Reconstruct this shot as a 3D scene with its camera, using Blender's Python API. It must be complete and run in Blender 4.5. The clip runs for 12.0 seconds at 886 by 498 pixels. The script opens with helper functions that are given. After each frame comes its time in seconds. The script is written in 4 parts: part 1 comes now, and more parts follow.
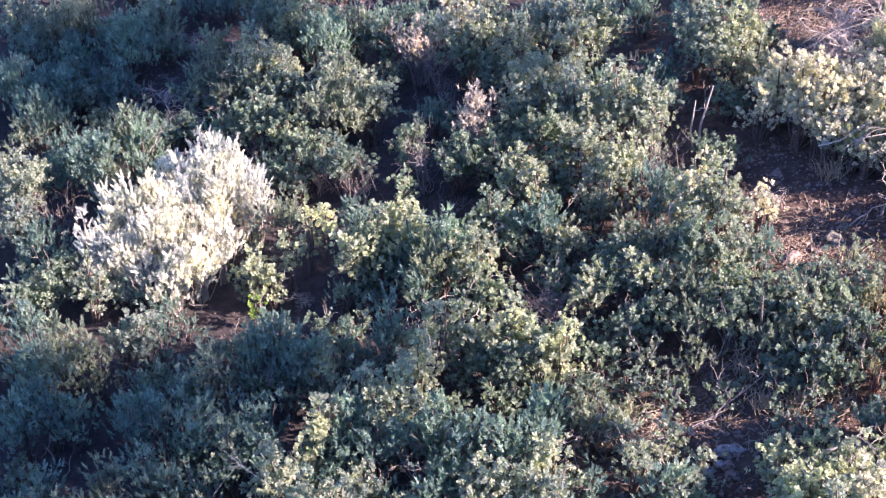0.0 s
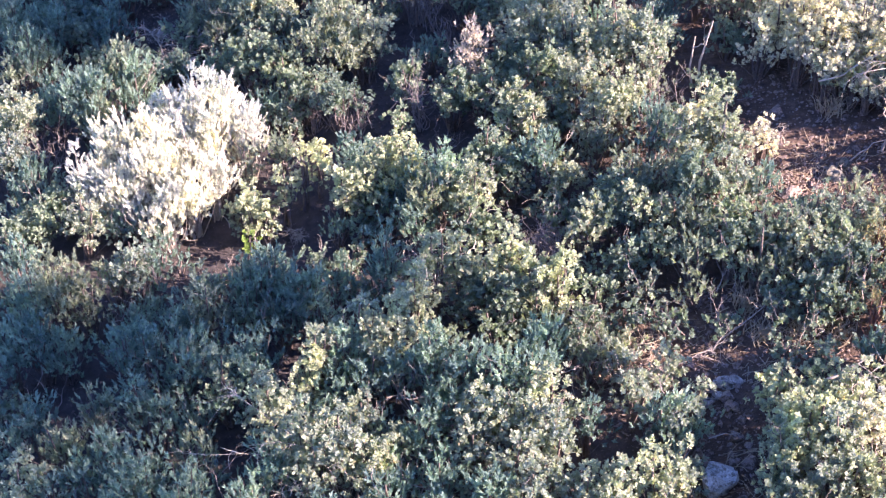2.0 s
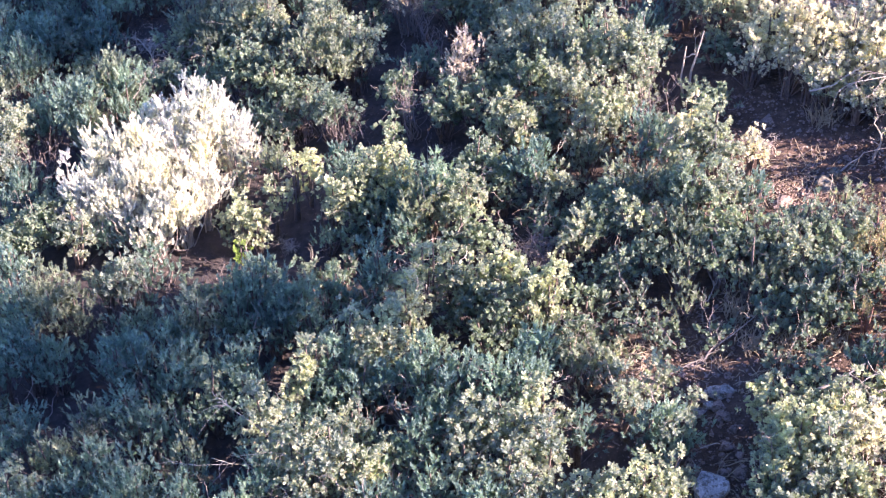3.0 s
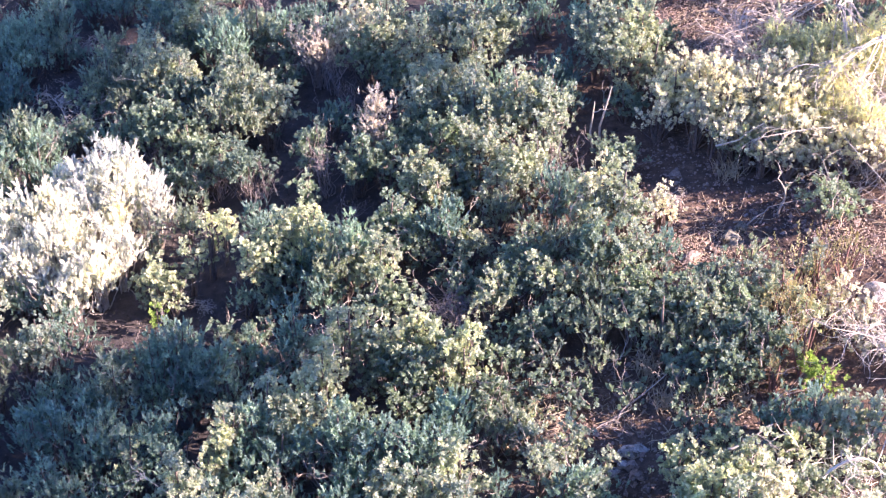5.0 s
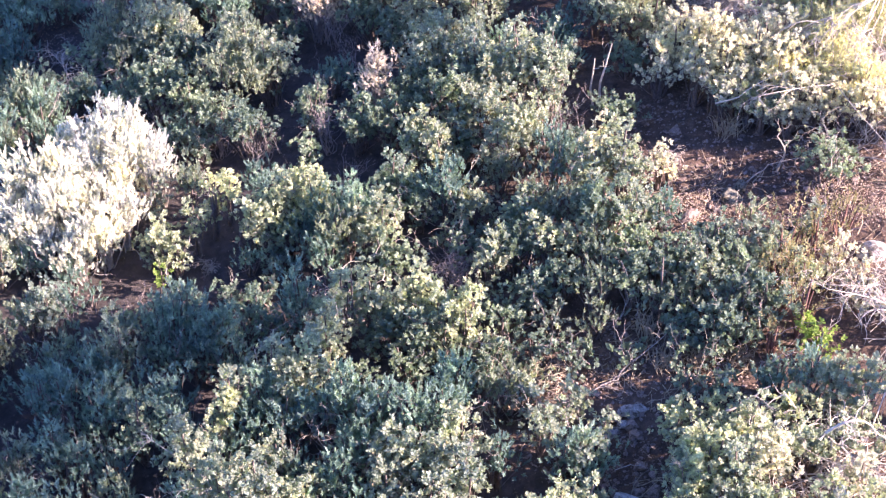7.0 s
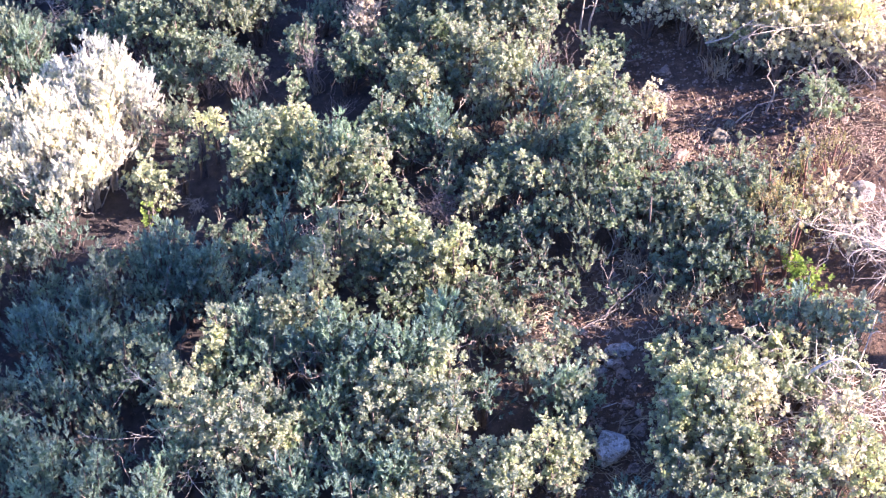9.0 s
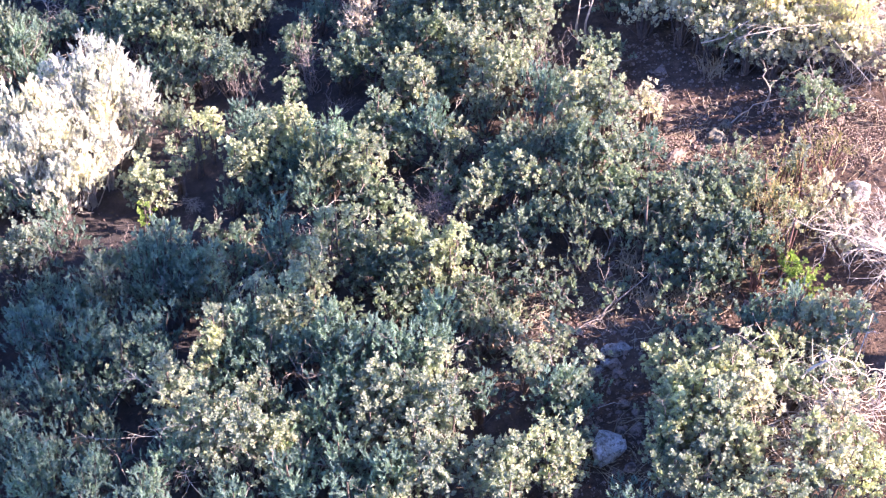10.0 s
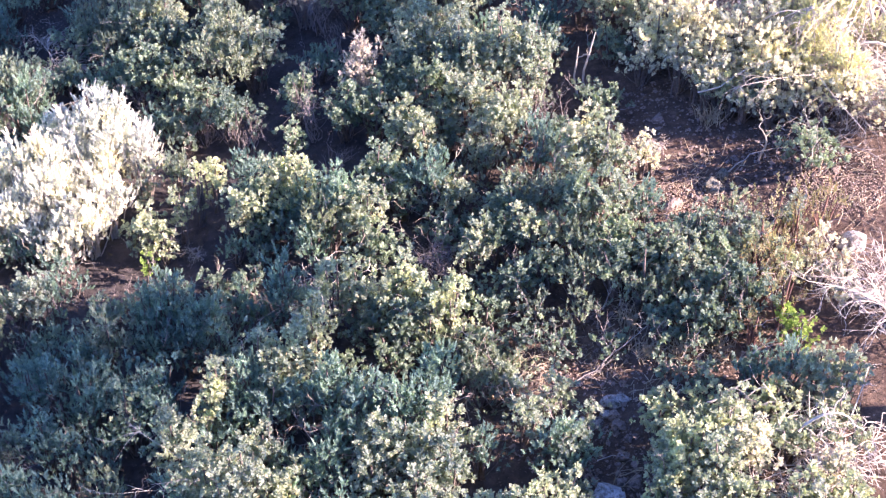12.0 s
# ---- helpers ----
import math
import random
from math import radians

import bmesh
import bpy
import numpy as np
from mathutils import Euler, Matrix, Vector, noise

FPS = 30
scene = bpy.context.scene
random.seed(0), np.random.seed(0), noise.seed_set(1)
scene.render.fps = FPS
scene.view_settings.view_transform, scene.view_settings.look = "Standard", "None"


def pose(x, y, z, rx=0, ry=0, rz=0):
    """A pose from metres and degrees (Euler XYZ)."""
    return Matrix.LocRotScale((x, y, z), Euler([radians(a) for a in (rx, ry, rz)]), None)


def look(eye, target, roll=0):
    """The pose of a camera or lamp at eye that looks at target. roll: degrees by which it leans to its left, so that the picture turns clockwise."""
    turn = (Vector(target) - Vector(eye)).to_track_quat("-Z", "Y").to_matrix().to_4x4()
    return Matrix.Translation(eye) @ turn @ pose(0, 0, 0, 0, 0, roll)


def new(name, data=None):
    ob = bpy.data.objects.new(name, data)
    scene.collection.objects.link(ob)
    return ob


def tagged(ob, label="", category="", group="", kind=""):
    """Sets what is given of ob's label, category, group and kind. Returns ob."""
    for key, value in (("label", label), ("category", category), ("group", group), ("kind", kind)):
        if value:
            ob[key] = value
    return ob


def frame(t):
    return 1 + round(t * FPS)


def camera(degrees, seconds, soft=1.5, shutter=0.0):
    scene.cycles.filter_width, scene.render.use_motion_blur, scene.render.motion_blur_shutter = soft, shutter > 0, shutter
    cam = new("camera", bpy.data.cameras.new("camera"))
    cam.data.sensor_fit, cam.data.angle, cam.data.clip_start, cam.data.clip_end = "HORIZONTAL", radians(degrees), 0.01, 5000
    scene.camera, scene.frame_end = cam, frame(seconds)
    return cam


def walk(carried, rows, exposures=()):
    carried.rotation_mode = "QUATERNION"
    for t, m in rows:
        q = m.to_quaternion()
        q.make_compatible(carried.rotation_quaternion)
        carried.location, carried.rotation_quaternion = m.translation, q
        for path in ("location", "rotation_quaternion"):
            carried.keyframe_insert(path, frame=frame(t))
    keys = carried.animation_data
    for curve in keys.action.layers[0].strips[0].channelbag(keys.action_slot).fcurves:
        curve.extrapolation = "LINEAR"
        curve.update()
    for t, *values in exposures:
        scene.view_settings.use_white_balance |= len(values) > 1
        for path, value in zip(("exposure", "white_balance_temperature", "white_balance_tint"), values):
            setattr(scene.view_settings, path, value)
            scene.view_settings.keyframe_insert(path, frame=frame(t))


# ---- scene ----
# Camera: a drone hovering about ten metres over a scrubby hillside
cam = camera(32.0, 12.0, soft=1.25)
PATH = [
    (0, (-1.790, -11.475, 10.259), (-2.221, -3.581, 4.136), -1.32),
    (0.5, (-1.820, -11.512, 10.167), (-2.244, -3.654, 3.997), -1.23),
    (1, (-1.836, -11.537, 10.077), (-2.251, -3.712, 3.865), -1.11),
    (1.5, (-1.864, -11.595, 9.934), (-2.248, -3.792, 3.693), -0.90),
    (2, (-1.866, -11.597, 9.858), (-2.226, -3.816, 3.587), -0.75),
    (2.5, (-1.860, -11.601, 9.830), (-2.196, -3.795, 3.589), -0.61),
    (3, (-1.850, -11.594, 9.844), (-2.165, -3.768, 3.627), -0.55),
    (3.5, (-1.805, -11.560, 9.893), (-1.984, -3.706, 3.705), -0.25),
    (3.7, (-1.789, -11.539, 9.932), (-1.856, -3.672, 3.760), 0.03),
    (5.3, (-1.794, -11.360, 10.431), (-1.589, -3.485, 4.272), 0.60),
    (5.5, (-1.787, -11.332, 10.482), (-1.582, -3.483, 4.289), 0.55),
    (6, (-1.797, -11.290, 10.611), (-1.598, -3.505, 4.338), 0.42),
    (6.5, (-1.776, -11.291, 10.664), (-1.607, -3.583, 4.296), 0.18),
    (7, (-1.777, -11.306, 10.657), (-1.600, -3.713, 4.153), 0.19),
    (7.5, (-1.768, -11.317, 10.601), (-1.571, -3.843, 3.960), 0.39),
    (7.7, (-1.698, -11.338, 10.553), (-1.539, -3.902, 3.868), 0.16),
    (9.5, (-1.766, -11.337, 10.582), (-1.505, -3.975, 3.819), 0.83),
    (10, (-1.775, -11.340, 10.603), (-1.503, -3.984, 3.834), 0.87),
    (10.5, (-1.767, -11.308, 10.668), (-1.496, -3.939, 3.913), 0.83),
    (11, (-1.766, -11.281, 10.760), (-1.498, -3.890, 4.029), 0.75),
    (11.5, (-1.757, -11.261, 10.855), (-1.492, -3.840, 4.158), 0.65),
    (12, (-1.762, -11.237, 10.947), (-1.498, -3.797, 4.270), 0.55),
]
EXPOSURES = [(0.0, 2.22, 5050, 43), (0.6, 2.47, 5120, 43), (1.5, 2.53, 5150, 43), (5.5, 2.56, 5160, 43), (12.0, 2.60, 5110, 43)]
walk(cam, [(t, look(eye, target, roll)) for t, eye, target, roll in PATH], EXPOSURES)

# ---- light: low clear sun, open sky ----
SUN_TO = Vector((0.82, -0.20, 0.50)).normalized()
sun_data = bpy.data.lights.new("sun", "SUN")
sun_data.energy, sun_data.angle, sun_data.color = 5.0, radians(0.55), (1.0, 0.75, 0.445)
sun = new("sun", sun_data)
sun.matrix_world = look(SUN_TO * 40, (0, 0, 0))
world = bpy.data.worlds.new("world")
scene.world = world
world.use_nodes = True
sky = world.node_tree.nodes.new("ShaderNodeTexSky")
sky.sky_type, sky.sun_disc = "NISHITA", False
sky.ozone_density, sky.dust_density = 4.0, 0.3
sky.sun_elevation = math.asin(SUN_TO.z)
sky.sun_rotation = math.atan2(SUN_TO.x, SUN_TO.y)
sky_out = world.node_tree.nodes["Background"]
sky_out.inputs["Strength"].default_value = 0.057
world.node_tree.links.new(sky.outputs["Color"], sky_out.inputs["Color"])

rng = np.random.default_rng(7)


# ---- materials ----
class Nodes:
    """A small helper round one node material."""

    def __init__(self, name):
        self.mat = bpy.data.materials.new(name)
        self.mat.use_nodes = True
        self.tree = self.mat.node_tree
        self.bsdf = self.tree.nodes["Principled BSDF"]
        self.out = self.tree.nodes["Material Output"]

    def add(self, kind, **values):
        node = self.tree.nodes.new(kind)
        for key, value in values.items():
            node.inputs[key].default_value = value
        return node

    def link(self, a, b):
        self.tree.links.new(a, b)

    def ramp(self, fac, stops):
        node = self.tree.nodes.new("ShaderNodeValToRGB")
        while len(node.color_ramp.elements) < len(stops):
            node.color_ramp.elements.new(0.5)
        for element, (at, colour) in zip(node.color_ramp.elements, stops):
            element.position, element.color = at, (*colour, 1)
        self.link(fac, node.inputs["Fac"])
        return node.outputs["Color"]

    def noise(self, scale, detail=3.0, rough=0.55):
        coords = self.tree.nodes.new("ShaderNodeNewGeometry").outputs["Position"]
        node = self.add("ShaderNodeTexNoise", Scale=scale, Detail=detail, Roughness=rough)
        self.link(coords, node.inputs["Vector"])
        return node.outputs["Fac"]

    def mix(self, fac, a, b, how="MIX"):
        node = self.tree.nodes.new("ShaderNodeMix")
        node.data_type, node.blend_type = "RGBA", how
        for value, slot in ((fac, 0), (a, 6), (b, 7)):
            if isinstance(value, (int, float)):
                node.inputs[slot].default_value = value
            elif isinstance(value, tuple):
                node.inputs[slot].default_value = (*value, 1)
            else:
                self.link(value, node.inputs[slot])
        return node.outputs[2]

    def bump(self, height, strength, distance):
        node = self.add("ShaderNodeBump", Strength=strength, Distance=distance)
        self.link(height, node.inputs["Height"])
        self.link(node.outputs["Normal"], self.bsdf.inputs["Normal"])


def leaf_material(name, young, old, dry, rough=0.7, dry_share=0.06, through_share=0.45, sap=(0.95, 1.0, 0.62)):
    """Leaves that differ one by one, plant by plant and over the hillside; some light comes through them."""
    m = Nodes(name)
    island = m.tree.nodes.new("ShaderNodeNewGeometry").outputs["Random Per Island"]
    plant = m.tree.nodes.new("ShaderNodeObjectInfo").outputs["Random"]
    one = m.ramp(island, [(0.0, tuple(0.4 * a + 0.6 * b for a, b in zip(old, young))), (0.6, young), (1.0 - dry_share, tuple(min(1, c * 1.15) for c in young)), (1.0, dry)])
    patch = m.ramp(m.noise(2.2), [(0.3, (0.72, 0.74, 0.76)), (0.7, (1.15, 1.12, 1.02))])
    colour = m.mix(1.0, one, patch, "MULTIPLY")
    sprig = m.ramp(m.noise(8.0, 2.0), [(0.32, (0.66, 0.72, 0.76)), (0.5, (1.0, 1.0, 1.0)), (0.68, (1.45, 1.42, 1.29))])
    colour = m.mix(1.0, colour, sprig, "MULTIPLY")
    tint = m.ramp(plant, [(0.0, (0.80, 0.84, 0.90)), (0.5, (1.0, 1.0, 1.0)), (1.0, (1.10, 1.08, 1.0))])
    colour = m.mix(1.0, colour, tint, "MULTIPLY")
    m.link(colour, m.bsdf.inputs["Base Color"])
    m.bsdf.inputs["Roughness"].default_value = rough
    m.bsdf.inputs["Specular IOR Level"].default_value = 0.22
    thin = m.add("ShaderNodeBsdfTranslucent")
    m.link(m.mix(1.0, colour, sap, "MULTIPLY"), thin.inputs["Color"])
    both = m.add("ShaderNodeMixShader", Fac=through_share)
    m.link(m.bsdf.outputs[0], both.inputs[1])
    m.link(thin.outputs[0], both.inputs[2])
    m.link(both.outputs[0], m.out.inputs["Surface"])
    return m.mat


def bark_material(name, dark, light, scale=30.0, rough=0.9):
    m = Nodes(name)
    grain = m.noise(scale, 5.0, 0.7)
    blotch = m.ramp(m.noise(4.0), [(0.3, (0.75, 0.75, 0.78)), (0.75, (1.1, 1.08, 1.0))])
    m.link(m.mix(1.0, m.ramp(grain, [(0.3, dark), (0.75, light)]), blotch, "MULTIPLY"), m.bsdf.inputs["Base Color"])
    m.bsdf.inputs["Roughness"].default_value = rough
    m.bump(grain, 0.5, 0.004)
    return m.mat


def soil_material():
    m = Nodes("soil")
    fine, coarse, wide = m.noise(60, 6, 0.7), m.noise(9, 4, 0.6), m.noise(0.7, 3, 0.5)
    base = m.ramp(coarse, [(0.25, (0.05, 0.036, 0.026)), (0.55, (0.12, 0.087, 0.063)), (0.8, (0.25, 0.185, 0.13))])
    grit = m.ramp(fine, [(0.3, (0.6, 0.58, 0.56)), (0.72, (1.3, 1.28, 1.25))])
    stain = m.ramp(wide, [(0.35, (0.75, 0.72, 0.72)), (0.65, (1.15, 1.1, 1.05))])
    colour = m.mix(1.0, m.mix(1.0, base, grit, "MULTIPLY"), stain, "MULTIPLY")
    # thicket shade painted dark on western soil; red mineral soil on open east slope
    shade_tone = m.ramp(coarse, [(0.3, (0.035, 0.030, 0.028)), (0.8, (0.095, 0.080, 0.070))])
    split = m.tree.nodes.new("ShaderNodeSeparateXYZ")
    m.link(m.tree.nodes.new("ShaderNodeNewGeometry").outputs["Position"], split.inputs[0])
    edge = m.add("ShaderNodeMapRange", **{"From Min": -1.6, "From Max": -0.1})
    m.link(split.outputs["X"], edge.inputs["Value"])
    colour = m.mix(edge.outputs["Result"], shade_tone, colour)
    m.link(colour, m.bsdf.inputs["Base Color"])
    m.bsdf.inputs["Roughness"].default_value = 0.95
    m.bump(m.mix(0.5, fine, coarse), 0.8, 0.03)
    return m.mat


def rock_material(name, dark, light):
    m = Nodes(name)
    spots, grain = m.noise(11, 6, 0.7), m.noise(70, 4, 0.75)
    colour = m.ramp(spots, [(0.3, dark), (0.6, light), (0.8, tuple(c * 1.2 for c in light))])
    colour = m.mix(1.0, colour, m.ramp(grain, [(0.3, (0.5, 0.49, 0.47)), (0.7, (1.3, 1.28, 1.25))]), "MULTIPLY")
    lichen = m.ramp(m.noise(24, 3, 0.6), [(0.52, (1.0, 1.0, 1.0)), (0.6, (0.42, 0.40, 0.36))])
    colour = m.mix(1.0, colour, lichen, "MULTIPLY")
    m.link(colour, m.bsdf.inputs["Base Color"])
    m.bsdf.inputs["Roughness"].default_value = 0.85
    m.bump(m.mix(0.4, spots, grain), 0.6, 0.02)
    return m.mat


def litter_material(name, stops):
    m = Nodes(name)
    island = m.tree.nodes.new("ShaderNodeNewGeometry").outputs["Random Per Island"]
    m.link(m.ramp(island, stops),
           m.bsdf.inputs["Base Color"])
    m.bsdf.inputs["Roughness"].default_value = 0.8
    return m.mat


LEAF = {
    "grey": leaf_material("grey_green_leaf", (0.263, 0.37, 0.335), (0.178, 0.255, 0.23), (0.30, 0.29, 0.22), dry_share=0.025),
    "olive": leaf_material("olive_leaf", (0.315, 0.368, 0.292), (0.20, 0.24, 0.205), (0.42, 0.37, 0.24), dry_share=0.06),
    "sage": leaf_material("sage_leaf", (0.39, 0.442, 0.358), (0.262, 0.302, 0.25), (0.48, 0.39, 0.26), dry_share=0.08),
    "green": leaf_material("dark_green_leaf", (0.275, 0.345, 0.275), (0.175, 0.23, 0.19), (0.26, 0.24, 0.16), dry_share=0.025),
    "leafy": leaf_material("light_green_leaf", (0.48, 0.525, 0.375), (0.32, 0.357, 0.265), (0.52, 0.45, 0.28)),
    "silver": leaf_material("silver_leaf", (0.79, 0.79, 0.735), (0.60, 0.605, 0.56), (0.70, 0.66, 0.57), rough=0.8, through_share=0.4, sap=(0.97, 1.0, 0.78)),
    "dusty": leaf_material("dusty_twig_leaf", (0.58, 0.525, 0.51), (0.44, 0.39, 0.385), (0.58, 0.53, 0.49), rough=0.8),
    "pale": leaf_material("pale_sage_leaf", (0.74, 0.715, 0.63), (0.54, 0.52, 0.455), (0.54, 0.46, 0.33), dry_share=0.12, through_share=0.55),
    "juniper": leaf_material("juniper_scale_leaf", (0.68, 0.67, 0.45), (0.47, 0.48, 0.30), (0.62, 0.57, 0.42)),
    "reed": leaf_material("dry_stalk_leaf", (0.33, 0.31, 0.18), (0.20, 0.19, 0.11), (0.46, 0.32, 0.20), dry_share=0.3),
    "lime": leaf_material("fresh_green_leaf", (0.34, 0.46, 0.11), (0.21, 0.32, 0.08), (0.43, 0.46, 0.13)),
    "pine": leaf_material("pine_needle", (0.09, 0.14, 0.07), (0.05, 0.08, 0.045), (0.2, 0.16, 0.08)),
}
BARK = bark_material("brown_bark", (0.08, 0.062, 0.055), (0.26, 0.215, 0.185))
GREY_WOOD = bark_material("weathered_wood", (0.26, 0.23, 0.19), (0.55, 0.50, 0.43))
BLEACHED_WOOD = bark_material("bleached_wood", (0.48, 0.43, 0.355), (0.74, 0.68, 0.575))
PURPLE_WOOD = bark_material("purplish_twig", (0.20, 0.17, 0.155), (0.40, 0.35, 0.32))
STRAW = bark_material("dry_straw", (0.30, 0.25, 0.16), (0.52, 0.45, 0.31))
RED_WOOD = bark_material("reddish_twig", (0.13, 0.06, 0.045), (0.30, 0.18, 0.14))
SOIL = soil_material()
PALE_ROCK = rock_material("pale_limestone", (0.20, 0.185, 0.16), (0.44, 0.42, 0.38))
WHITE_ROCK = rock_material("whitish_limestone", (0.36, 0.36, 0.34), (0.62, 0.615, 0.58))
LICHEN_ROCK = rock_material("lichen_stone", (0.09, 0.085, 0.065), (0.24, 0.235, 0.18))
BROWN_ROCK = rock_material("brown_stone", (0.16, 0.12, 0.10), (0.32, 0.26, 0.22))
LITTER = litter_material("leaf_litter", [(0.0, (0.058, 0.039, 0.029)), (0.5, (0.10, 0.068, 0.049)), (0.88, (0.19, 0.132, 0.09)), (1.0, (0.40, 0.33, 0.24))])
PALE_LITTER = litter_material("pale_litter", [(0.0, (0.28, 0.19, 0.135)), (0.5, (0.48, 0.36, 0.27)), (1.0, (0.66, 0.56, 0.46))])
# this dark tone carries the shade of the thicket floor
SHADE_LITTER = litter_material("shade_dark_litter", [(0.0, (0.035, 0.027, 0.023)), (0.6, (0.08, 0.062, 0.052)), (1.0, (0.17, 0.135, 0.11))])


# ---- ground ----
def lie(x, y):
    """Height of the hillside: it climbs to the east and levels off far away."""
    x, y = np.asarray(x, float), np.asarray(y, float)
    z = 0.2312 * 9 * np.tanh(x / 9) + 0.0223 * 9 * np.tanh(y / 9)
    near = np.exp(-((x / 30) ** 2 + (y / 30) ** 2))
    return z + near * (0.03 * np.sin(2.1 * x + 0.7 * y) + 0.025 * np.sin(1.3 * y - 2.7 * x + 1.0) + 0.012 * np.sin(6.1 * x + 4.3 * y))


def height(x, y):
    return float(lie(x, y))


def mesh_of(name, verts, faces, material, smooth=False):
    """A mesh object's data from vertices (n, 3) and faces (m, k), all with k corners."""
    verts, faces = np.asarray(verts, np.float32), np.asarray(faces, np.int32)
    data = bpy.data.meshes.new(name)
    k = faces.shape[1]
    data.vertices.add(len(verts))
    data.vertices.foreach_set("co", verts.ravel())
    data.loops.add(faces.size)
    data.loops.foreach_set("vertex_index", faces.ravel())
    data.polygons.add(len(faces))
    data.polygons.foreach_set("loop_start", np.arange(0, faces.size, k, dtype=np.int32))
    data.polygons.foreach_set("use_smooth", np.full(len(faces), smooth))
    data.update(calc_edges=True)
    data.validate()
    data.materials.append(material)
    return data


def part(name, data, parent, label=""):
    ob = new(name, data)
    ob.parent = parent
    return tagged(ob, label)


def root(name, x, y, label, category, group="", turn=0.0):
    ob = new(name)
    ob.empty_display_size = 0.1
    ob.matrix_world = pose(x, y, height(x, y), 0, 0, turn)
    return tagged(ob, label, category, group)


def build_ground():
    steps = np.concatenate([-np.geomspace(16, 1500, 24)[::-1], np.linspace(-15.8, 15.8, 130), np.geomspace(16, 1500, 24)])
    gx, gy = np.meshgrid(steps, steps)
    verts = np.stack([gx.ravel(), gy.ravel(), lie(gx, gy).ravel()], 1)
    n = len(steps)
    i = (np.arange(n - 1)[:, None] * n + np.arange(n - 1)).ravel()
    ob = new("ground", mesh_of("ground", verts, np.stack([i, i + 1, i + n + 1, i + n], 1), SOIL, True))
    tagged(ob, "reddish brown stony soil of a scrub hillside", "ground", kind="structure")


build_ground()


# ---- plant making ----
def unit(v):
    return v / np.maximum(np.linalg.norm(v, axis=-1, keepdims=True), 1e-9)


def leaves(base, way, length, count, leaf, wide, open_angle, gen, sunward=None, slim=False):
    """Folded leaves set round shoots: base (m, 3), way (m, 3), length (m,). Gives vertices and faces; slim leaves are plain blades."""
    m = len(base)
    ref = np.where(np.abs(way[:, 2:3]) > 0.9, np.array([[1.0, 0, 0]]), np.array([[0, 0, 1.0]]))
    a = unit(np.cross(way, ref))
    b = np.cross(way, a)
    j = np.arange(count)
    t = 0.1 + 0.9 * (j + 0.5) / count
    phi = j[None] * 2.39996 + gen.uniform(0, 6.3, (m, 1)) + gen.normal(0, 0.3, (m, count))
    tilt = np.radians(open_angle) * (1.3 - 0.85 * t)[None] * gen.uniform(0.7, 1.3, (m, count))
    side = np.cos(phi)[..., None] * a[:, None] + np.sin(phi)[..., None] * b[:, None]
    out = np.cos(tilt)[..., None] * way[:, None] + np.sin(tilt)[..., None] * side
    if sunward is None:
        across = unit(np.cross(out, side) + gen.normal(0, 0.35, out.shape))
    else:
        # blades turn their upper side out of the head and out of the crown, towards the light
        across = unit(np.cross(out, sunward[:, None] + 0.4 * side + gen.normal(0, 0.32, (m, 1, 3)) + gen.normal(0, 0.16, out.shape)))
    face = np.cross(across, out)
    size = leaf * gen.uniform(0.65, 1.3, (m, count, 1)) * gen.uniform(0.8, 1.2, (m, 1, 1))
    foot = base[:, None] + way[:, None] * (length[:, None] * t)[..., None]
    half = across * size * (wide / leaf) * 0.5
    if slim:
        verts = np.stack([foot + half, foot + out * size, foot - half], 2).reshape(-1, 3)
        return verts, np.arange(len(verts)).reshape(-1, 3)
    mid = foot + out * size * 0.6 - face * size * 0.1
    verts = np.stack([foot, mid + half, foot + out * size, mid - half], 2).reshape(-1, 3)
    return verts, np.arange(len(verts)).reshape(-1, 4)


def tubes(lines, radii, sides=5):
    """Tapered tubes along polylines: lines (m, k, 3), radii (m, k)."""
    lines, radii = np.asarray(lines, float), np.asarray(radii, float)
    m, k, _ = lines.shape
    way = unit(np.gradient(lines, axis=1))
    ref = np.where(np.abs(way[..., 2:3]) > 0.9, np.array([1.0, 0, 0]), np.array([0, 0, 1.0]))
    a = unit(np.cross(way, ref))
    b = np.cross(way, a)
    phi = np.arange(sides) * 2 * np.pi / sides
    ring = np.cos(phi)[:, None] * a[:, :, None] + np.sin(phi)[:, None] * b[:, :, None]
    verts = (lines[:, :, None] + ring * radii[..., None, None]).reshape(-1, 3)
    at = np.arange(m * k * sides).reshape(m, k, sides)
    p, q = at[:, :-1], at[:, 1:]
    faces = np.stack([p, np.roll(p, -1, 2), np.roll(q, -1, 2), q], -1).reshape(-1, 4)
    return verts, faces


def join(pieces):
    verts, faces, n = [], [], 0
    for v, f in pieces:
        verts.append(v)
        faces.append(f + n)
        n += len(v)
    return np.concatenate(verts), np.concatenate(faces)


def bend(start, end, k, gen, wobble):
    """Polylines from start (m, 3) to end (m, 3) with k points that wander on the way."""
    t = np.linspace(0, 1, k)[None, :, None]
    line = start[:, None] * (1 - t) + end[:, None] * t
    sway = np.cumsum(gen.normal(0, 1, line.shape), 1) * wobble / k
    return line + sway * np.sin(np.pi * np.minimum(t, 0.75))


